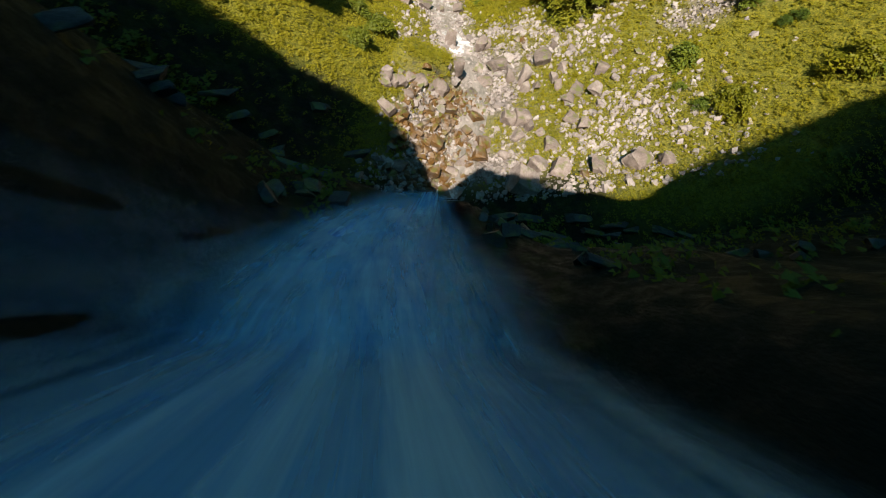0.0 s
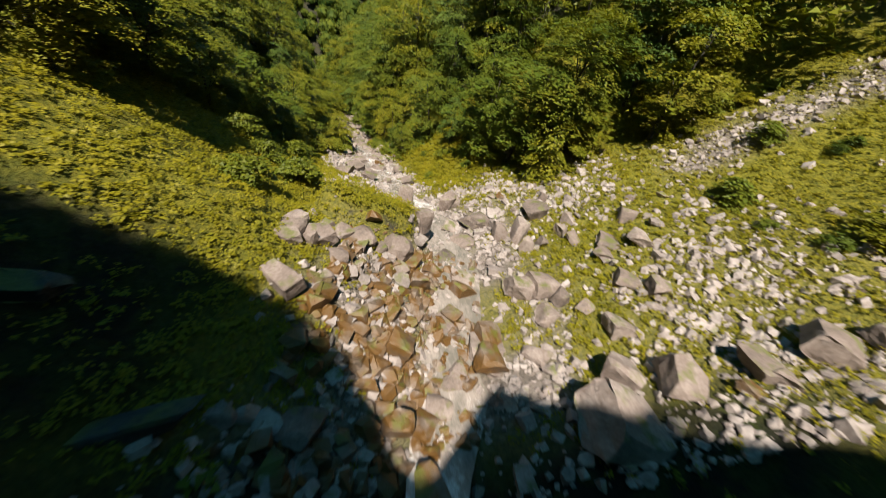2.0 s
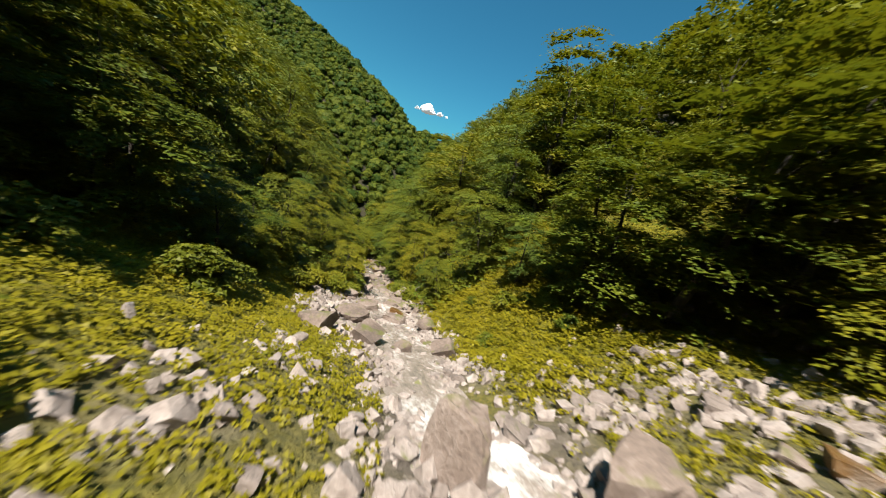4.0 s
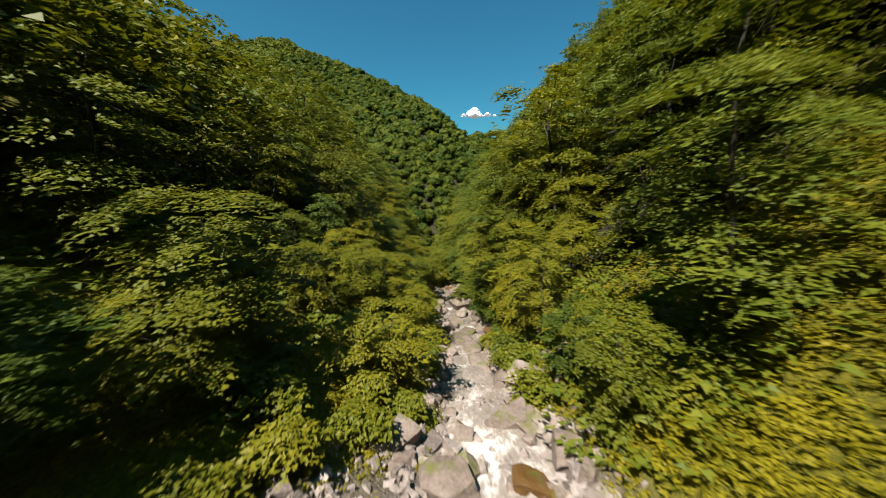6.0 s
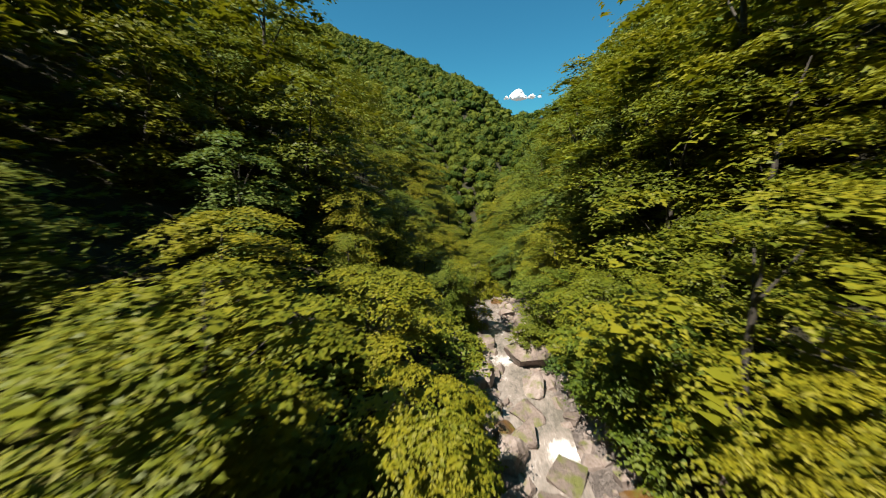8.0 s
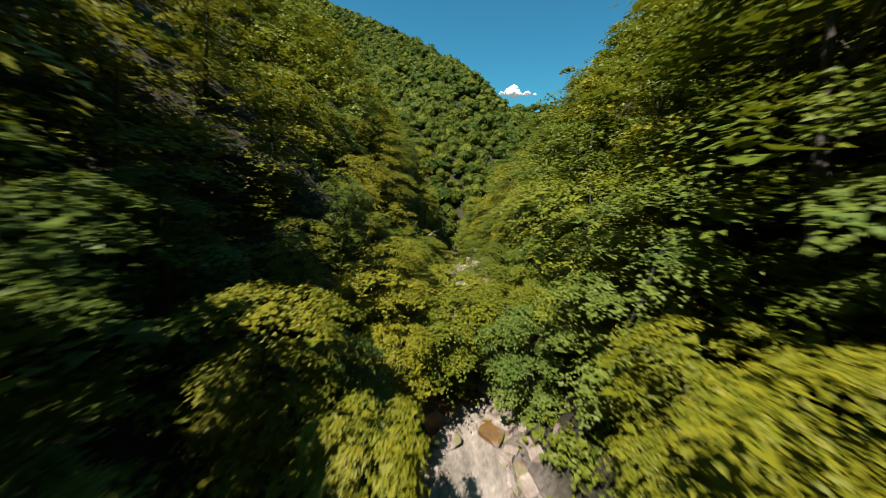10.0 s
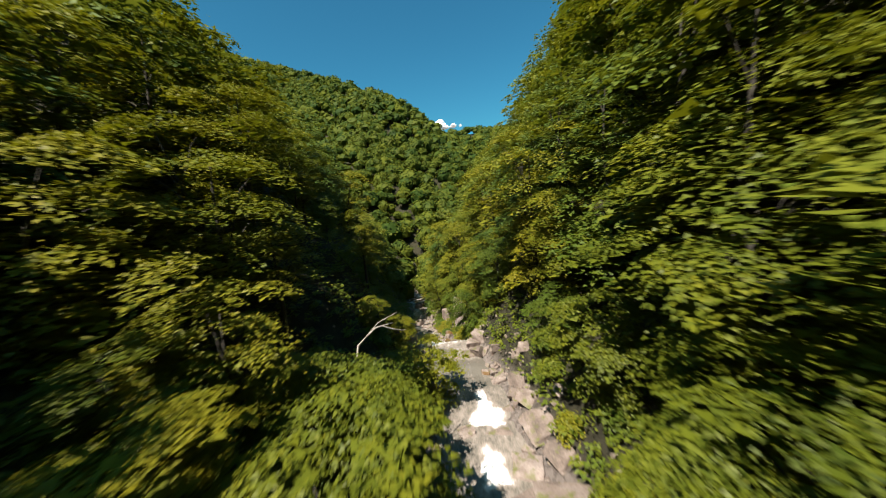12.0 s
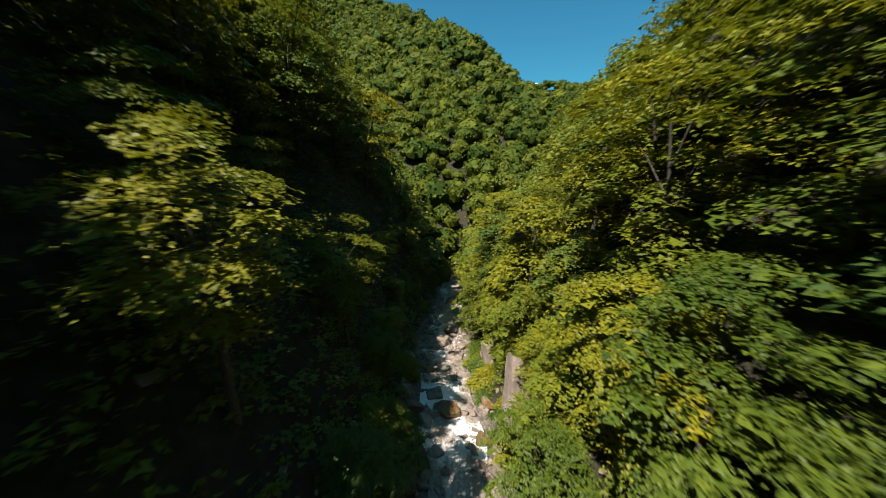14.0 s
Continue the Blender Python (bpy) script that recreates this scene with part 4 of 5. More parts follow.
def domes_np(x, y, r, seed, per, tuft):
    """Far crowns: a lumpy close dome of foliage over each foot, with leaf tufts standing off it."""
    rng = np.random.default_rng(seed)
    m = len(x)
    z = land(x, y) + 2.0 + 3.0 * rng.random(m)
    high = r * rng.uniform(0.75, 1.15, m)
    ph = rng.random((m, 1)) * 6

    def lobes(th, cz):
        return 1 + 0.16 * np.sin(3 * th + ph) + 0.10 * np.sin(5 * th + 7 * cz + 2 * ph)

    th = rng.random((m, per)) * 2 * np.pi
    cz = rng.random((m, per))
    cr = np.sqrt(np.clip(1 - cz ** 2, 0.02, 1)) * lobes(th, cz) * (0.84 + 0.28 * rng.random((m, per)))
    p = np.stack([x[:, None] + r[:, None] * cr * np.cos(th), y[:, None] + r[:, None] * cr * np.sin(th), z[:, None] + high[:, None] * cz], -1)
    out = np.stack([cr * np.cos(th), cr * np.sin(th), 0.35 + cz], -1) + rng.normal(0, 0.55, p.shape)
    out /= np.linalg.norm(out, axis=-1, keepdims=True)
    a = np.cross(out, rng.normal(0, 1, p.shape))
    a /= np.linalg.norm(a, axis=-1, keepdims=True)
    b = np.cross(out, a)
    s = (r[:, None] * tuft * (0.8 + 0.5 * rng.random((m, per))))[..., None]
    q = np.stack([p - a * s - b * s * 0.5, p + b * s, p + a * s - b * s * 0.5 - out * s * 0.3], 2).reshape(-1, 3)
    f = np.arange(len(q)).reshape(-1, 3)
    # the close body of the crown
    rings, c = (-0.5, 0.15, 0.55, 0.86), 7
    th = np.linspace(0, 2 * np.pi, c, endpoint=False)[None, None] + 0.45 * np.arange(4)[None, :, None] + rng.normal(0, 0.1, (m, 4, c))
    cz = np.array(rings)[None, :, None] + rng.normal(0, 0.07, (m, 4, c))
    cr = np.array((0.7, 0.86, 0.72, 0.40))[None, :, None] * (1 + 0.16 * np.sin(3 * th + ph[..., None]) + rng.normal(0, 0.09, (m, 4, c)))
    e = np.stack([x[:, None, None] + r[:, None, None] * cr * np.cos(th), y[:, None, None] + r[:, None, None] * cr * np.sin(th), z[:, None, None] + high[:, None, None] * cz * 0.88], -1).reshape(m, 4 * c, 3)
    tip = np.stack([x, y, z + high * 0.88], -1)[:, None]
    w = np.concatenate([e, tip], 1).reshape(-1, 3)
    g = []
    for i in range(3):
        for k in range(c):
            g += [(i * c + k, i * c + (k + 1) % c, i * c + c + k), (i * c + (k + 1) % c, i * c + c + (k + 1) % c, i * c + c + k)]
    g += [(3 * c + k, 3 * c + (k + 1) % c, 4 * c) for k in range(c)]
    g = (np.array(g)[None] + (np.arange(m) * (4 * c + 1))[:, None, None]).reshape(-1, 3)
    return np.concatenate([q, w]), np.concatenate([f, g + len(q)])


SLOPE_MATS = (LEAF_GREEN, LEAF_YELLOW, LEAF_BLUE)
x, y, r2 = scatter(26000, 10, 215, lambda y: 66 + 0 * y, 5.0, 12, lambda x, y: (np.abs(x - bed_x(y)) > np.where((y > 27) & (y < 185), np.where((y > 84) & (y < 108) & (x < bed_x(y)), 27, 19), 26)) & (y > cliff_foot(x) + 3) | ((y > 185) & (np.abs(x - bed_x(y)) > 6)))
tint = r2.integers(0, 3, len(x))
for k, m in enumerate(SLOPE_MATS):
    i = tint == k
    v, f = crowns_np(x[i], y[i], 2.7 + 1.9 * r2.random(i.sum()), 7 + 8 * r2.random(i.sum()), 22, 22, 0.62, 40 + k)
    tagged(new("slope_woods", mesh_np("slope_woods", v, f, [m])), "dense broadleaf woods on the upper slopes of the gorge", "forest", kind="stuff")

def far_feet(x, y):
    d = np.abs(x - bed_x(y))
    fall_away = (land(x, y + 6) - land(x, y)) / 6 < -0.3
    return (x > -480) & (x < np.where(y < 480, 70, 200)) & (d > np.where(y < 320, 2.5, 0)) & ((y > 215) | ((x < bed_x(y) - 66) & (y > 140))) & ~(fall_away & (y > 380)) & ((y < 620) | (x > -40))


x, y, r2 = scatter(260000, 30, 760, lambda y: 130 + 0.95 * y, 5.3, 13, far_feet)
size = 2.7 + 4.2 * r2.random(len(x)) ** 2
for y0, y1, per, tuft in ((0, 330, 130, 0.105), (330, 560, 34, 0.18), (560, 2000, 8, 0.34)):
    i = (y >= y0) & (y < y1)
    v, f = domes_np(x[i], y[i], size[i], 50 + y0, per, tuft)
    tagged(new("far_woods", mesh_np("far_woods", v, f, [LEAF_FAR])), "dense green forest on the mountain slopes down the valley", "forest", kind="stuff")


# ---- herbs and undergrowth ----
def herbs(name, n, y0, y1, reach, per, spread_r, leaf, tall, keep, mat, label, seed):
    rng = np.random.default_rng(seed)
    y = y0 + (y1 - y0) * rng.random(n)
    x = bed_x(y) + rng.uniform(-1, 1, n) * reach
    ok = keep(x, y, rng)
    x, y = x[ok], y[ok]
    m = len(x)
    z = land(x, y)
    th = rng.random(m) * 2 * np.pi
    out = np.stack([np.cos(th), np.sin(th), 0.3 + 0 * th], -1)
    c = np.stack([x, y, z + tall * (0.25 + 0.75 * rng.random(m))], -1)
    ln = spread_r * (0.6 + 0.8 * rng.random(m))
    v, f = leaves_np(c - out * ln[:, None] * 0.3, out, ln, ln * 0.6, per, leaf, rng, 0.3, 0.3)
    return tagged(new(name, mesh_np(name, v, f, [mat])), label, "plants", kind="stuff")


herbs("herbs", 56000, 4, 52, 27, 16, 0.36, 0.088, 0.18, lambda x, y, r: (r.random(len(x)) > stony(x, y) * (1 - 0.7 * smooth(4, 7, x - bed_x(y)))) & (r.random(len(x)) > 0.93 * splash_shade(x, y)) & (np.abs(x - bed_x(y)) > 2.0) & (y > cliff_foot(x) - 6) & ~((x - bed_x(y) < -8 + 2 * (r.random(len(x)) - 0.5)) & (y < 15.5) & (r.random(len(x)) < 0.85)), LEAF_HERB, "sunlit yellow-green herbs and grass on the basin floor", 71)
herbs("bank_herbs", 11000, 30, 60, 13, 16, 0.5, 0.12, 0.4, lambda x, y, r: (x - bed_x(y) > 2.4) & (r.random(len(x)) > 0.8 * stony(x, y)), LEAF_HERB, "bright yellow-green herbs on the bank below the basin", 74)
herbs("undergrowth", 26000, 44, 215, 23, 13, 0.85, 0.25, 1.1, lambda x, y, r: (np.abs(x - bed_x(y)) > 2.3 + 1.9 * smooth(95, 122, y)) & ~((y < 52) & (x < bed_x(y)) & (x > bed_x(y) - 7)), LEAF_GREEN, "dense green undergrowth along the banks", 72)
herbs("cliff_plants", 9000, -6, 16, 26, 5, 0.55, 0.24, 0.4, lambda x, y, r: (np.abs(x - bed_x(y)) > 5.0) & (y < cliff_foot(x) + 1) & (rough(x, y, 4.0, 2, 77) > -0.1), LEAF_GREEN, "dark green plants clinging to the shaded cliff", 73)

# ---- rocks ----
def rock_np(seed, level=2, cuts=13, stretch=(1, 1, 1)):
    """A broken, faceted boulder about one metre across."""
    rng = np.random.default_rng(seed)
    bm = bmesh.new()
    bmesh.ops.create_icosphere(bm, subdivisions=level, radius=0.5)
    v = np.array([tuple(p.co) for p in bm.verts])
    f = np.array([[q.index for q in p.verts] for p in bm.faces])
    bm.free()
    for k in range(cuts):
        n = rng.normal(0, 1, 3)
        o = rng.uniform(0.24, 0.40)
        if k < 6:
            n = 0.22 * n + np.eye(3)[k // 2] * (1 if k % 2 else -1)
            o = rng.uniform(0.17, 0.31)
        n /= np.linalg.norm(n)
        over = np.maximum(v @ n - o, 0)
        v = v - over[:, None] * n
    v += rng.normal(0, 0.006, v.shape)
    v *= stretch
    v /= np.abs(v).max(0) * 2
    return v, f


ROCKS = [rock_np(300 + k, 3 if k < 6 else 2) for k in range(12)]
rock_meshes = {}


def rock(name, x, y, w, h, depth, seed, mat, label, group, sink=0.28, tilt=8.0, turn=None):
    rng = np.random.default_rng(seed)
    k = int(rng.integers(6 if w > 1.1 else 12))
    if (k, mat.name) not in rock_meshes:
        rock_meshes[(k, mat.name)] = mesh_np("boulder", *ROCKS[k], [mat])
    ob = new(name, rock_meshes[(k, mat.name)])
    z = float(land(x, y))
    ob.matrix_basis = pose(x, y, z + h * (0.5 - sink), rng.normal(0, tilt), rng.normal(0, tilt), rng.uniform(0, 360) if turn is None else turn) @ Matrix.Diagonal((w, depth, h, 1))
    return tagged(ob, label, "boulder", group)


BOULDERS = [(-0.3, 17.8, 0.9, 0.9), (2.0, 19.3, 0.5, 0.6), (2.9, 18.6, 0.5, 0.6), (0.5, 16.2, 0.7, 0.7),
            (8.8, 17.6, 1.9, 1.5), (9.8, 17.2, 1.7, 1.2), (10.2, 16.4, 1.2, 1.0), (9.3, 21.8, 1.2, 1.6), (10.3, 21.6, 1.4, 1.7), (7.3, 26.0, 1.2, 1.6), (10.5, 20.5, 1.1, 1.1),
            (13.0, 16.4, 1.3, 0.7), (13.6, 15.6, 1.3, 1.0), (13.3, 18.4, 1.5, 0.6), (15.0, 18.7, 1.7, 0.8), (15.7, 20.8, 1.4, 1.0), (11.4, 14.2, 1.8, 0.9), (9.3, 15.6, 1.3, 0.7)]
BOULDERS_B = [(12.1, 23.5, 2.4, 1.4), (12.9, 24.6, 0.8, 0.9), (13.4, 22.1, 1.4, 0.8), (10.9, 15.7, 1.0, 0.7), (11.5, 11.9, 1.9, 1.4), (10.3, 12.4, 2.1, 1.3), (13.6, 11.5, 1.8, 0.8),
              (15.8, 11.6, 1.9, 1.2), (8.3, 14.1, 1.3, 0.8), (17.4, 11.6, 1.4, 1.1), (-0.8, 18.6, 1.2, 0.7), (11.3, 20.6, 0.8, 0.9), (12.7, 21.2, 1.2, 0.8), (12.9, 20.3, 1.2, 0.5),
              (14.0, 19.2, 1.6, 0.5), (4.6, 26.4, 1.3, 1.8), (9.0, 10.8, 2.6, 1.8), (0.4, 11.6, 1.6, 1.0), (8.4, 23.6, 2.4, 1.0)]
RUSTY = [(4.0, 19.2, 1.3, 0.6), (4.1, 17.9, 1.0, 1.0), (6.4, 17.8, 1.3, 1.0), (5.6, 16.4, 0.9, 0.8), (6.7, 15.2, 1.5, 1.0), (2.7, 11.9, 0.8, 1.5), (3.7, 12.0, 0.9, 0.8), (3.6, 10.4, 1.0, 1.2), (3.0, 14.5, 1.0, 1.0), (6.7, 14.2, 1.4, 1.2)]
for k, (x, y, w, h) in enumerate(BOULDERS + BOULDERS_B):
    rock("boulder", x, y, w * 0.86, h * 1.0, w * 0.8, 500 + k, ROCK, "pale pinkish-grey angular boulder among the herbs", "boulders of the basin")
for k, (x, y, w, h) in enumerate(RUSTY):
    rock("boulder", x, y, w * 1.1, h * 1.2, w, 600 + k, ROCK_RUST, "rust-stained wet boulder at the stream's edge", "boulders of the basin")
OUTCROP = ((1.5, 19.4, 2.0, 1.5, 1.6, 15), (3.1, 19.2, 2.1, 1.6, 1.6, -20), (0.8, 19.3, 1.2, 1.0, 1.1, 40), (0.0, 18.2, 1.7, 1.0, 1.3, 20), (-0.9, 18.2, 1.2, 0.7, 1.2, 70), (0.8, 17.5, 1.0, 0.7, 0.9, 5), (2.4, 19.0, 0.9, 0.8, 0.8, 50), (1.5, 18.7, 0.9, 0.8, 0.9, 0), (4.7, 21.6, 1.4, 1.8, 1.5, 30), (5.0, 23.6, 1.2, 1.4, 1.3, 10), (7.5, 26.2, 1.5, 1.5, 1.4, 25), (3.3, 18.2, 1.2, 0.7, 1.0, 35), (-0.9, 17.5, 1.1, 0.7, 0.9, 15), (0.1, 19.6, 0.8, 0.7, 0.8, 60))
for k, (x, y, w, h, depth, turn) in enumerate(OUTCROP):
    rock("boulder", x, y, w * 0.82, h * 0.78, depth * 0.82, 520 + 7 * k, ROCK, "large pale broken boulder of the grass-topped outcrop", "boulders of the outcrop", 0.3, 5, turn)


def slab_np(length, wide, thick):
    """A broken slab: a wedge with a flat sloping top, chipped edges and one snapped end."""
    bm = bmesh.new()
    bmesh.ops.create_cube(bm, size=1.0)
    for v in bm.verts:
        v.co.x *= length * (0.92 if v.co.z > 0 else 1.0)
        v.co.y *= wide * (0.9 if v.co.z > 0 else 1.0) * (1.0 if v.co.x > 0 else 0.82)
        v.co.z *= thick
        v.co.z += 0.12 * v.co.x * (v.co.z > 0)
    bmesh.ops.bevel(bm, geom=list(bm.edges), offset=0.035, segments=1, affect="EDGES")
    bmesh.ops.subdivide_edges(bm, edges=list(bm.edges), cuts=2, use_grid_fill=True)
    bmesh.ops.triangulate(bm, faces=list(bm.faces))
    for v in bm.verts:
        v.co += 0.03 * noise.noise_vector(v.co * 2.3) + 0.012 * noise.noise_vector(v.co * 9.0)
    me = bpy.data.meshes.new("slab")
    bm.to_mesh(me)
    bm.free()
    me.materials.append(ROCK)
    return me


WET_SLABS = ((5.5, 16.2, 1.7, 0.5, 1.3, 20), (6.7, 18.7, 1.6, 0.5, 1.3, -15), (6.0, 20.6, 1.4, 0.5, 1.2, 40), (7.4, 21.8, 1.7, 0.6, 1.3, 10), (6.9, 23.6, 1.5, 0.6, 1.4, 60), (6.6, 14.7, 1.8, 0.8, 1.5, 0), (5.0, 13.6, 1.5, 0.6, 1.3, 30), (4.4, 12.4, 1.2, 0.6, 1.2, 75))
for k, (x, y, w, h, depth, turn) in enumerate(WET_SLABS):
    rock("boulder", x, y, w, h, depth, 560 + 5 * k, ROCK, "flat pale slab washed by the shallow stream", "boulders of the stream", 0.3, 4, turn)
slab = new("slab", slab_np(1.35, 0.72, 0.5))
slab.matrix_basis = pose(-0.75, 15.5, float(land(-0.75, 15.5)) + 0.3, 10, 4, -42)
tagged(slab, "flat pale broken slab of rock lying on the grass", "boulder", "boulders of the basin")

rng = np.random.default_rng(88)
for k in range(170):
    y = rng.uniform(10, 180)
    w = float(rng.uniform(0.6, 1.7)) * (0.55 if y < 35 else 1.0 if y < 100 else 1.35)
    side = 1 if rng.random() < 0.5 else -1
    d = side * rng.uniform(0.8, 3.0) * (1 + 0.55 * float(smooth(95, 122, y)))
    if y < 35:
        d = rng.uniform(-5, 14)
    elif y < 51:
        d = rng.uniform(-4.5, 3.2)
    if 112 < y < 138 and abs(d) < 2.3:
        continue
    x = d + float(bed_x(y))
    rust = rng.random() < 0.15
    rock("boulder", x, y, w, w * rng.uniform(0.45, 0.85), w * rng.uniform(0.7, 1.2), 700 + k, ROCK_RUST if rust else ROCK, "rust-stained wet boulder at the stream's edge" if rust else "pale water-worn boulder beside the stream", "boulders of the stream")

# large rocks in the bed of the stream below the basin: x, y, width, height, depth, turn
BED_ROCKS = ((1.4, 59.7, 1.6, 0.7, 2.6, 12), (2.2, 57.4, 1.5, 0.6, 1.8, 10), (0.5, 65.2, 1.3, 0.6, 1.8, 40), (1.7, 62.0, 1.1, 0.6, 1.6, -20), (2.6, 54.6, 1.3, 0.6, 1.8, 25), (0.2, 63.5, 1.5, 0.8, 1.3, 30), (1.0, 67.5, 1.3, 1.0, 2.3, -8), (3.6, 51.9, 1.2, 0.7, 1.3, 50), (4.1, 49.7, 1.0, 0.7, 1.1, 0), (3.5, 48.4, 2.0, 0.9, 1.4, 25),
             (3.9, 43.0, 1.5, 0.8, 1.6, 70), (1.8, 44.8, 1.6, 0.8, 1.4, 10), (1.3, 40.1, 2.1, 1.0, 1.6, 35), (5.1, 46.5, 1.5, 0.8, 1.3, 80), (-1.9, 72.8, 1.4, 0.8, 1.7, 15), (0.6, 77.0, 1.6, 1.0, 1.5, 40),
             (-4.6, 113.6, 3.6, 1.8, 3.4, -15))
GORGE_ROCKS = ((-8.7, 153.2, 3.0, 6.0, 3.4, 20), (-10.9, 163.8, 3.0, 2.2, 2.6, 20), (-18.8, 172.0, 2.6, 1.6, 2.2, 60), (-21.5, 195.0, 3.4, 2.0, 3.0, 10), (-4.5, 119.4, 2.6, 0.75, 2.3, 10), (-4.6, 121.9, 1.7, 0.7, 1.6, 40), (-5.7, 117.5, 2.0, 0.6, 1.7, -15), (-4.1, 117.0, 1.7, 0.8, 1.6, 25), (-6.9, 120.3, 2.2, 0.45, 1.0, 5), (-5.3, 123.7, 1.4, 0.6, 1.4, 60), (-6.8, 115.6, 2.4, 0.5, 1.3, 8), (-8.9, 120.4, 1.3, 0.5, 1.4, 30), (-9.8, 131.4, 1.6, 0.6, 1.2, 15), (-8.2, 131.6, 1.5, 0.55, 1.1, -10), (-6.0, 126.6, 1.2, 0.6, 1.6, 20), (-9.6, 111.5, 1.8, 1.0, 2.0, 35))
for k, (x, y, w, h, depth, turn) in enumerate(BED_ROCKS + GORGE_ROCKS):
    rock("boulder", x, y, w, h * 1.3, depth, 1700 + k, ROCK, "broad pale water-worn rock in the stream bed", "boulders of the stream", 0.3, 4, turn)
rock("boulder", -14.5, 153.5, 2.3, 1.5, 2.0, 1760, ROCK_RUST, "rust-brown boulder in the middle of the stream", "boulders of the stream", 0.25, 4, 20)
rock("overhanging_rock", 0.7, 70.5, 2.7, 1.9, 2.2, 1761, ROCK, "pale overhanging rock with a dark undercut beside the stream", "boulders of the stream", 0.05, 6, 15)


def bush(x, y, z, size, seed, mat, label):
    rng = np.random.default_rng(seed)
    n = 26
    th, u = rng.random(n) * 2 * np.pi, rng.random(n)
    rr = size * (0.25 + 0.5 * rng.random(n)) * np.sqrt(1 - u * 0.8)
    c = np.stack([rr * np.cos(th), rr * np.sin(th), size * (0.15 + 0.7 * u)], -1)
    out = np.stack([np.cos(th), np.sin(th), 0.1 + 0 * th], -1)
    ob = new("bush")
    ob.location = (x, y, z)
    part("foliage", mesh_np("foliage", *pads_np(c, out, size * (0.25 + 0.15 * rng.random(n)), 52, size * 0.1, rng, 0.3, 0.35, 12, 0.26), [mat]), ob)
    for k in range(5):
        e = c[k]
        part("stem", mesh_np("stem", *tube([(0, 0, -0.15), (e[0] * 0.4, e[1] * 0.4, e[2] * 0.6), tuple(e)], [0.03 * size, 0.02 * size, 0.008 * size], 5), [BARK], True), ob)
    return tagged(ob, label, "bush", "bushes of the banks")


bush(0.7, 70.5, float(land(0.7, 70.5)) + 1.55, 1.3, 81, LEAF_YELLOW, "yellow-green bush growing on top of the overhanging rock")
for x, y, w in ((4.8, 49.6, 1.7), (4.5, 52.6, 1.9), (4.2, 55.6, 1.7), (-0.6, 55.0, 1.5), (-0.2, 52.2, 1.3), (-1.4, 61.0, 1.5), (3.6, 58.6, 1.5), (-2.2, 43.8, 1.5), (-0.9, 45.8, 1.5), (-0.1, 47.6, 1.4), (-3.0, 42.2, 1.4), (-1.6, 47.8, 1.7), (-3.4, 45.4, 1.7)):
    bush(x, y, float(land(x, y)) - 0.1, w, int(810 + y), LEAF_YELLOW, "bright yellow-green bush on the bank of the stream")
for x, y, w in ((-13.4, 98.6, 1.7), (-14.8, 100.6, 1.9), (-12.0, 97.4, 1.4), (-12.6, 101.4, 1.9), (-16.0, 102.4, 2.0), (-14.0, 103.2, 1.9)):
    bush(x, y, float(land(x, y)) - 0.1, w, int(840 + 10 * x + y), LEAF_YELLOW, "sunlit yellow-green bush high on the bank")
for k in range(46):
    y = rng.uniform(52, 168)
    d = (1 if rng.random() < 0.5 else -1) * (rng.uniform(2.6, 4.6) + 2.0 * float(smooth(95, 122, y)))
    x = d + float(bed_x(y))
    bush(x, y, float(land(x, y)) - 0.1, rng.uniform(0.9, 1.9), 820 + k, (LEAF_YELLOW, LEAF_GREEN, LEAF_YELLOW, LEAF_BLUE)[k % 4], ("bright yellow-green bush", "green leafy bush", "bright yellow-green bush", "dark blue-green bush")[k % 4] + " on the bank of the stream")

for k in range(16):
    y = 52.0 + 1.6 * k
    x = (1 if k % 2 else -1) * rng.uniform(2.3, 3.3) + float(bed_x(y))
    bush(x, y, float(land(x, y)) - 0.1, rng.uniform(1.0, 1.6), 1080 + k, (LEAF_GREEN, LEAF_YELLOW, LEAF_BLUE)[k % 3], ("green leafy bush", "bright yellow-green bush", "dark blue-green bush")[k % 3] + " at the water's edge")
for k in range(44):
    y = rng.uniform(140, 215)
    x = (1 if k % 2 else -1) * rng.uniform(3.6, 5.4) + float(bed_x(y))
    bush(x, y, float(land(x, y)) - 0.1, rng.uniform(1.3, 2.4), 1020 + k, (LEAF_YELLOW, LEAF_GREEN, LEAF_BLUE)[k % 3], ("bright yellow-green bush", "green leafy bush", "dark blue-green bush")[k % 3] + " hanging over the rapids")
for k in range(16):
    y = rng.uniform(34, 50)
    x = float(bed_x(y)) + rng.uniform(3.4, 9.0)
    bush(x, y, float(land(x, y)) - 0.1, rng.uniform(0.6, 1.4), 960 + k, (LEAF_GREEN, LEAF_YELLOW)[k % 2], ("green shrub", "yellow-green shrub")[k % 2] + " among the herbs of the bank")
for k in range(34):
    y = rng.uniform(13, 35)
    d = rng.uniform(13, 26) if k % 3 else rng.uniform(-13, -7.5)
    x = d + float(bed_x(y))
    if k % 3 == 0 and y < 20:
        continue
    bush(x, y, float(land(x, y)) - 0.1, rng.uniform(0.7, 1.7), 880 + k, (LEAF_YELLOW, LEAF_HERB, LEAF_GREEN)[k % 3], ("yellow-green shrub", "bright sunlit shrub", "dark green shrub")[k % 3] + " at the edge of the basin")


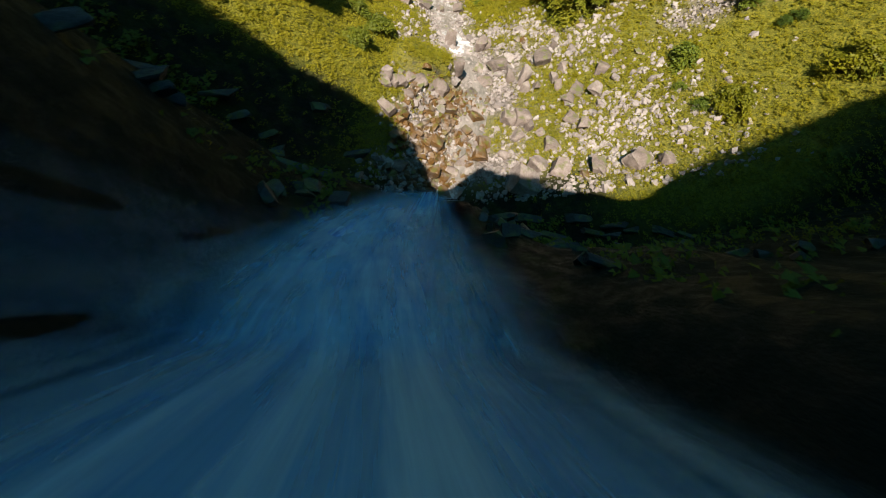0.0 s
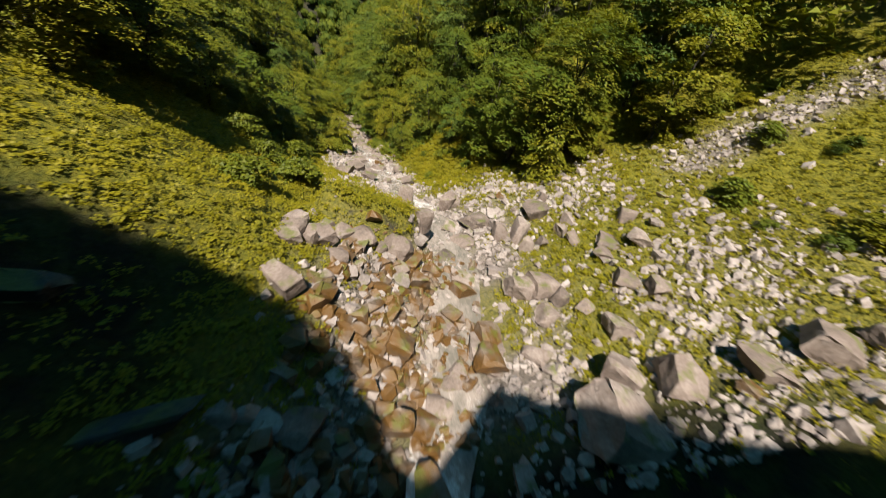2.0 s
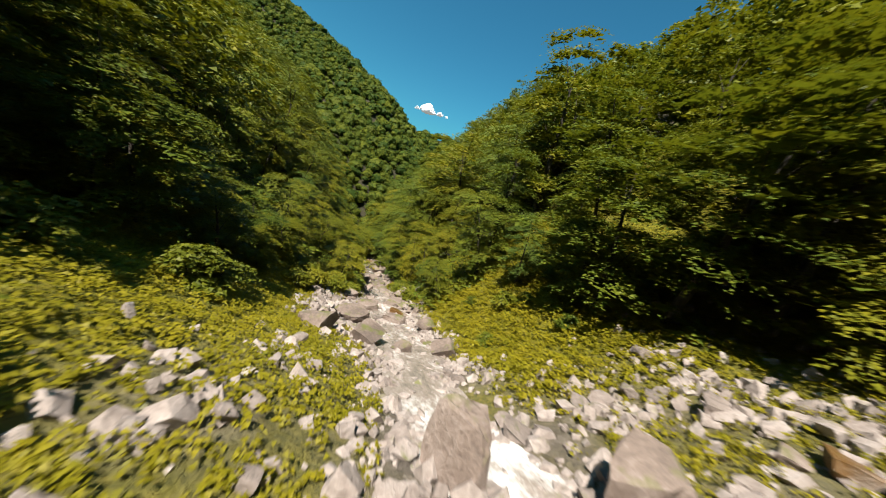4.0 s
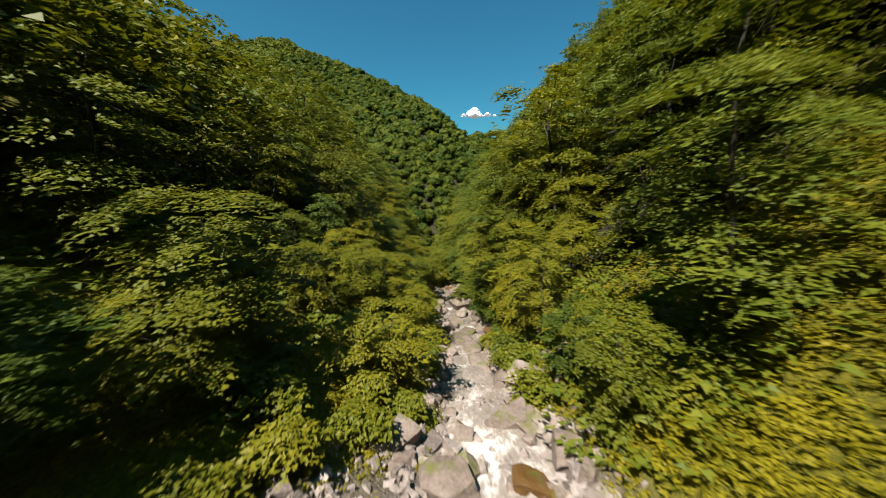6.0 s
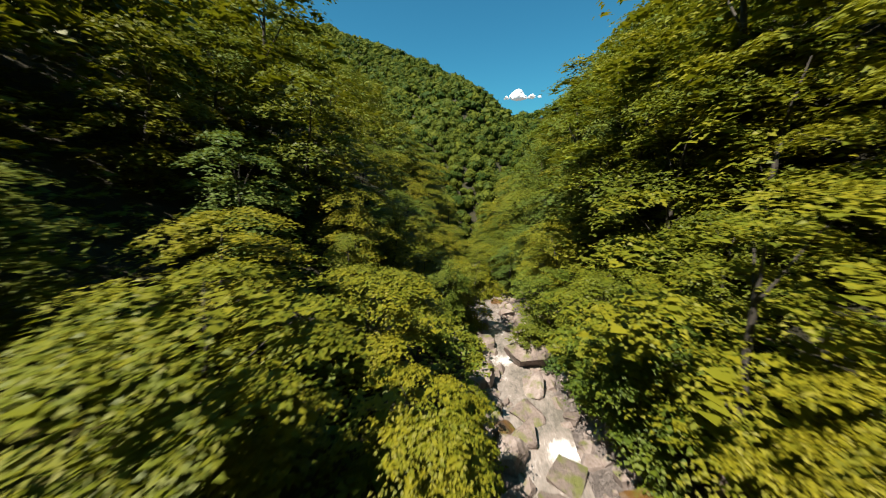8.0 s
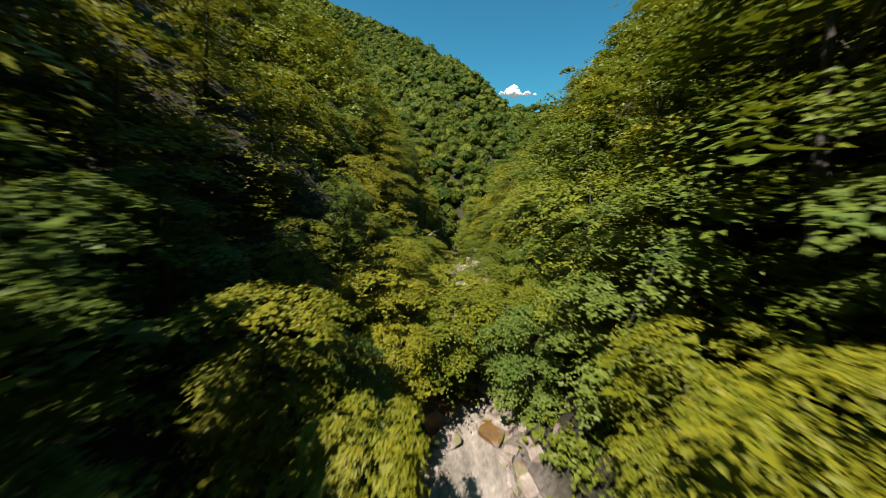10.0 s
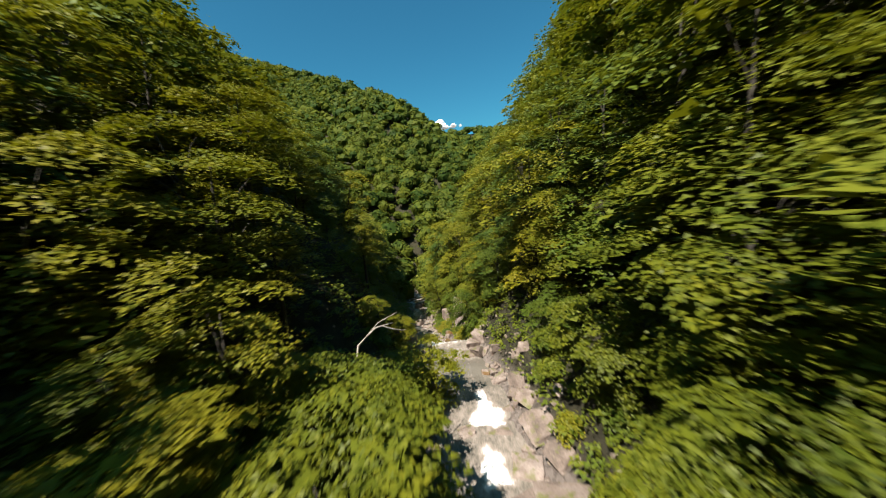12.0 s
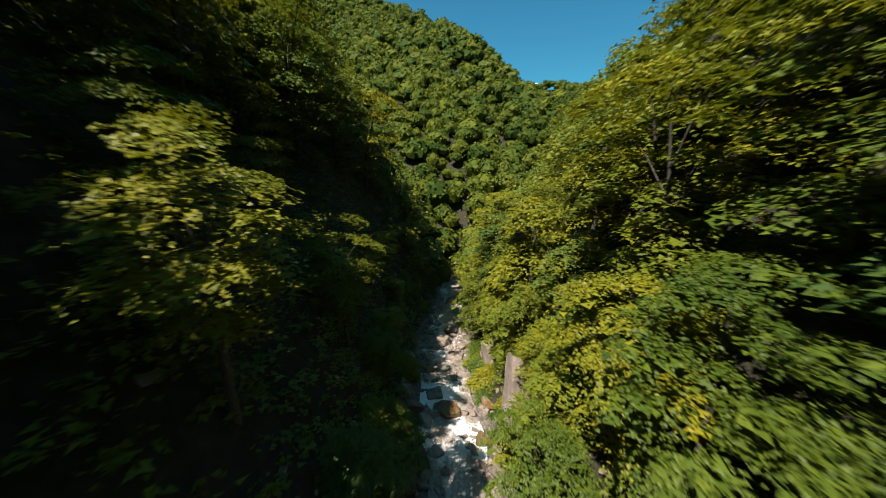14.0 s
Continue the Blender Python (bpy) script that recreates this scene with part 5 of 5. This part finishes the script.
def dead_branch():
    """A bare forked branch that leans over the bank."""
    g = float(land(-13.6, 114.6))
    foot = (-13.8, 114.4, g - 0.3)
    ob = new("dead_branch")
    fork = (-13.0, 115.4, 3.3 if g < 3.0 else g + 0.4)
    part("stem", mesh_np("stem", *tube([foot, (-13.5, 114.8, (foot[2] + fork[2]) / 2), fork, (-12.5, 116.5, fork[2] + 0.25), (-11.9, 117.5, fork[2])], [0.08, 0.06, 0.046, 0.032, 0.012], 7), [DEAD], True), ob)
    for a, b, c in (((-12.9, 115.6, 0.05), (-12.2, 116.0, 0.7), (-11.4, 116.4, 0.95)), ((-12.3, 116.8, 0.2), (-11.8, 117.0, -0.1), (-11.3, 117.3, -0.35))):
        part("twig", mesh_np("twig", *tube([(p[0], p[1], p[2] + fork[2]) for p in (a, b, c)], [0.026, 0.018, 0.007], 6), [DEAD], True), ob)
    return tagged(ob, "bleached bare forked dead branch leaning over the bank", "branch")


dead_branch()


def rubble(name, n, seed, mat, label, pick, lo, hi):
    """Loose stones, too many to count, in one mesh."""
    rng = np.random.default_rng(seed)
    v0, f0 = rock_np(seed, 1, 9)
    x, y = pick(rng, n)
    m = len(x)
    s = lo + (hi - lo) * rng.random(m) ** 2.2
    q = rng.normal(0, 1, (m, 3, 3))
    q, _ = np.linalg.qr(q)
    sc = s[:, None] * np.stack([rng.uniform(0.7, 1.3, m), rng.uniform(0.6, 1.2, m), rng.uniform(0.4, 0.9, m)], -1)
    v = np.einsum("mij,kj->mki", q * sc[:, None, :], v0)
    v += np.stack([x, y, land(x, y) + s * 0.12], -1)[:, None]
    f = (f0[None] + (np.arange(m) * len(v0))[:, None, None]).reshape(-1, 3)
    return tagged(new(name, mesh_np(name, v.reshape(-1, 3), f, [mat])), label, "stones", kind="stuff")


def basin_spots(rng, n):
    y = rng.uniform(9.5, 52, n)
    x = bed_x(y) + rng.uniform(-9, 32, n)
    ok = rng.random(n) < stony(x, y) ** 1.3 * 0.9
    return x[ok], y[ok]


def rusty_spots(rng, n):
    y = rng.uniform(10.5, 20.5, n)
    d = rng.uniform(-5.5, 1.0, n)
    ok = rng.random(n) < 0.42 * np.clip(0.8 + 0.8 * rough(d, y, 2.5, 2, 83), 0, 1)
    return (bed_x(y) + d)[ok], y[ok]


def bank_spots(rng, n):
    y = rng.uniform(45, 200, n)
    d = rng.normal(0, 1.0, n) * 1.9 * (1 + 0.55 * smooth(95, 122, y))
    ok = (np.abs(d) > 0.9) & ((y < 112) | (y > 139) | (np.abs(d) > 2.4))
    return (bed_x(y) + d)[ok], y[ok]


rubble("rusty_stones", 3000, 93, ROCK_RUST, "rust-brown wet stones beside the stream", rusty_spots, 0.15, 0.8)
sx, sy = basin_spots(np.random.default_rng(95), 1500)
for k in range(min(290, len(sx))):
    w = float(rng.uniform(0.3, 0.62) if k % 4 else rng.uniform(0.5, 0.85))
    rock("stone", float(sx[k]), float(sy[k]), w, w * rng.uniform(0.5, 0.8), w * rng.uniform(0.7, 1.1), 2000 + k, RUBBLE, "pale broken stone lying among the herbs", "stones of the basin", 0.25, 14).data.name = "stone"
rubble("stones", 46000, 91, RUBBLE, "pale broken stones scattered over the basin", basin_spots, 0.09, 0.5)
rubble("bank_stones", 4600, 92, ROCK, "pale stones along the stream bed", bank_spots, 0.2, 0.9)


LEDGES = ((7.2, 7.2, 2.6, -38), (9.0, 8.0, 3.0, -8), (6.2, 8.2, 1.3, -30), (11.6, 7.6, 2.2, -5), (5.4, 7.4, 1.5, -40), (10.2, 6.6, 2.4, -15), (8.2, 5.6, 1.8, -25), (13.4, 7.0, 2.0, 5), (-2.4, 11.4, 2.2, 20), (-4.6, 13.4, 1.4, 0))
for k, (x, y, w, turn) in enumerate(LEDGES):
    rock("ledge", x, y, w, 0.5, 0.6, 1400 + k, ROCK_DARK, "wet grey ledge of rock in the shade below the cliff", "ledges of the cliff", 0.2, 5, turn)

rng = np.random.default_rng(61)
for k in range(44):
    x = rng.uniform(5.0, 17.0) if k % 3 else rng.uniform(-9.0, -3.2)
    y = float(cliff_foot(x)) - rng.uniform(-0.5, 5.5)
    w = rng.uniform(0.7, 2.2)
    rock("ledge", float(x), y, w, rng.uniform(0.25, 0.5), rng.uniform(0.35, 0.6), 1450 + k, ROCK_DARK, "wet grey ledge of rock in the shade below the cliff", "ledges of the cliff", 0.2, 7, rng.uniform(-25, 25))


# rocks that break the rim of the fall's chute
rng = np.random.default_rng(67)
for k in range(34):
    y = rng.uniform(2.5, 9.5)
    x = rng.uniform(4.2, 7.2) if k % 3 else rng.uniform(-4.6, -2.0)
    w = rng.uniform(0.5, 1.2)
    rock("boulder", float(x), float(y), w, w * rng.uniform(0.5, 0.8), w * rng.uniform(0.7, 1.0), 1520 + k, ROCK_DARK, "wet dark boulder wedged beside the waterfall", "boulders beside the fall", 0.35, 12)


# ---- cloud ----
def cloud():
    m, t, b, o = material("cloud_white")
    b.inputs["Base Color"].default_value = (0.8, 0.8, 0.8, 1)
    b.inputs["Roughness"].default_value = 1.0
    # faint glow put in so that the cloud's underside is not dark
    b.inputs["Emission Color"].default_value = (0.85, 0.80, 0.82, 1)
    b.inputs["Emission Strength"].default_value = 0.1
    rng = np.random.default_rng(5)
    pieces = []
    v0, f0 = rock_np(900, 2, 0)
    # three heaps, the largest in the middle, with ragged edges
    for cx, wide, tall, n in ((-30, 62, 50, 150), (58, 30, 20, 60), (-104, 22, 14, 40), (108, 18, 10, 30)):
        for k in range(n):
            u, h = rng.normal(0, 0.45), rng.random() ** 1.6
            bulk = max(0.12, 1 - abs(u) * 0.9)
            r = tall * (0.16 + 0.34 * rng.random()) * bulk
            lumps = 1 + 0.16 * np.sin(v0 @ rng.normal(0, 9, 3) + rng.random() * 6) + 0.10 * np.sin(v0 @ rng.normal(0, 18, 3))
            pieces.append((v0 * lumps[:, None] * r * 2 * (1.2, 1, 0.8) + (cx + u * wide, rng.normal(0, 10), h * tall * bulk - 0.05 * u * wide), f0))
    ob = new("cloud", mesh_np("cloud", *join(pieces), [m], True))
    ob.location = (-10, 2100, 365)
    ob.scale = (0.88, 0.88, 0.88)
    return tagged(ob, "small white cumulus cloud over the far ridge", "cloud", kind="structure")


cloud()
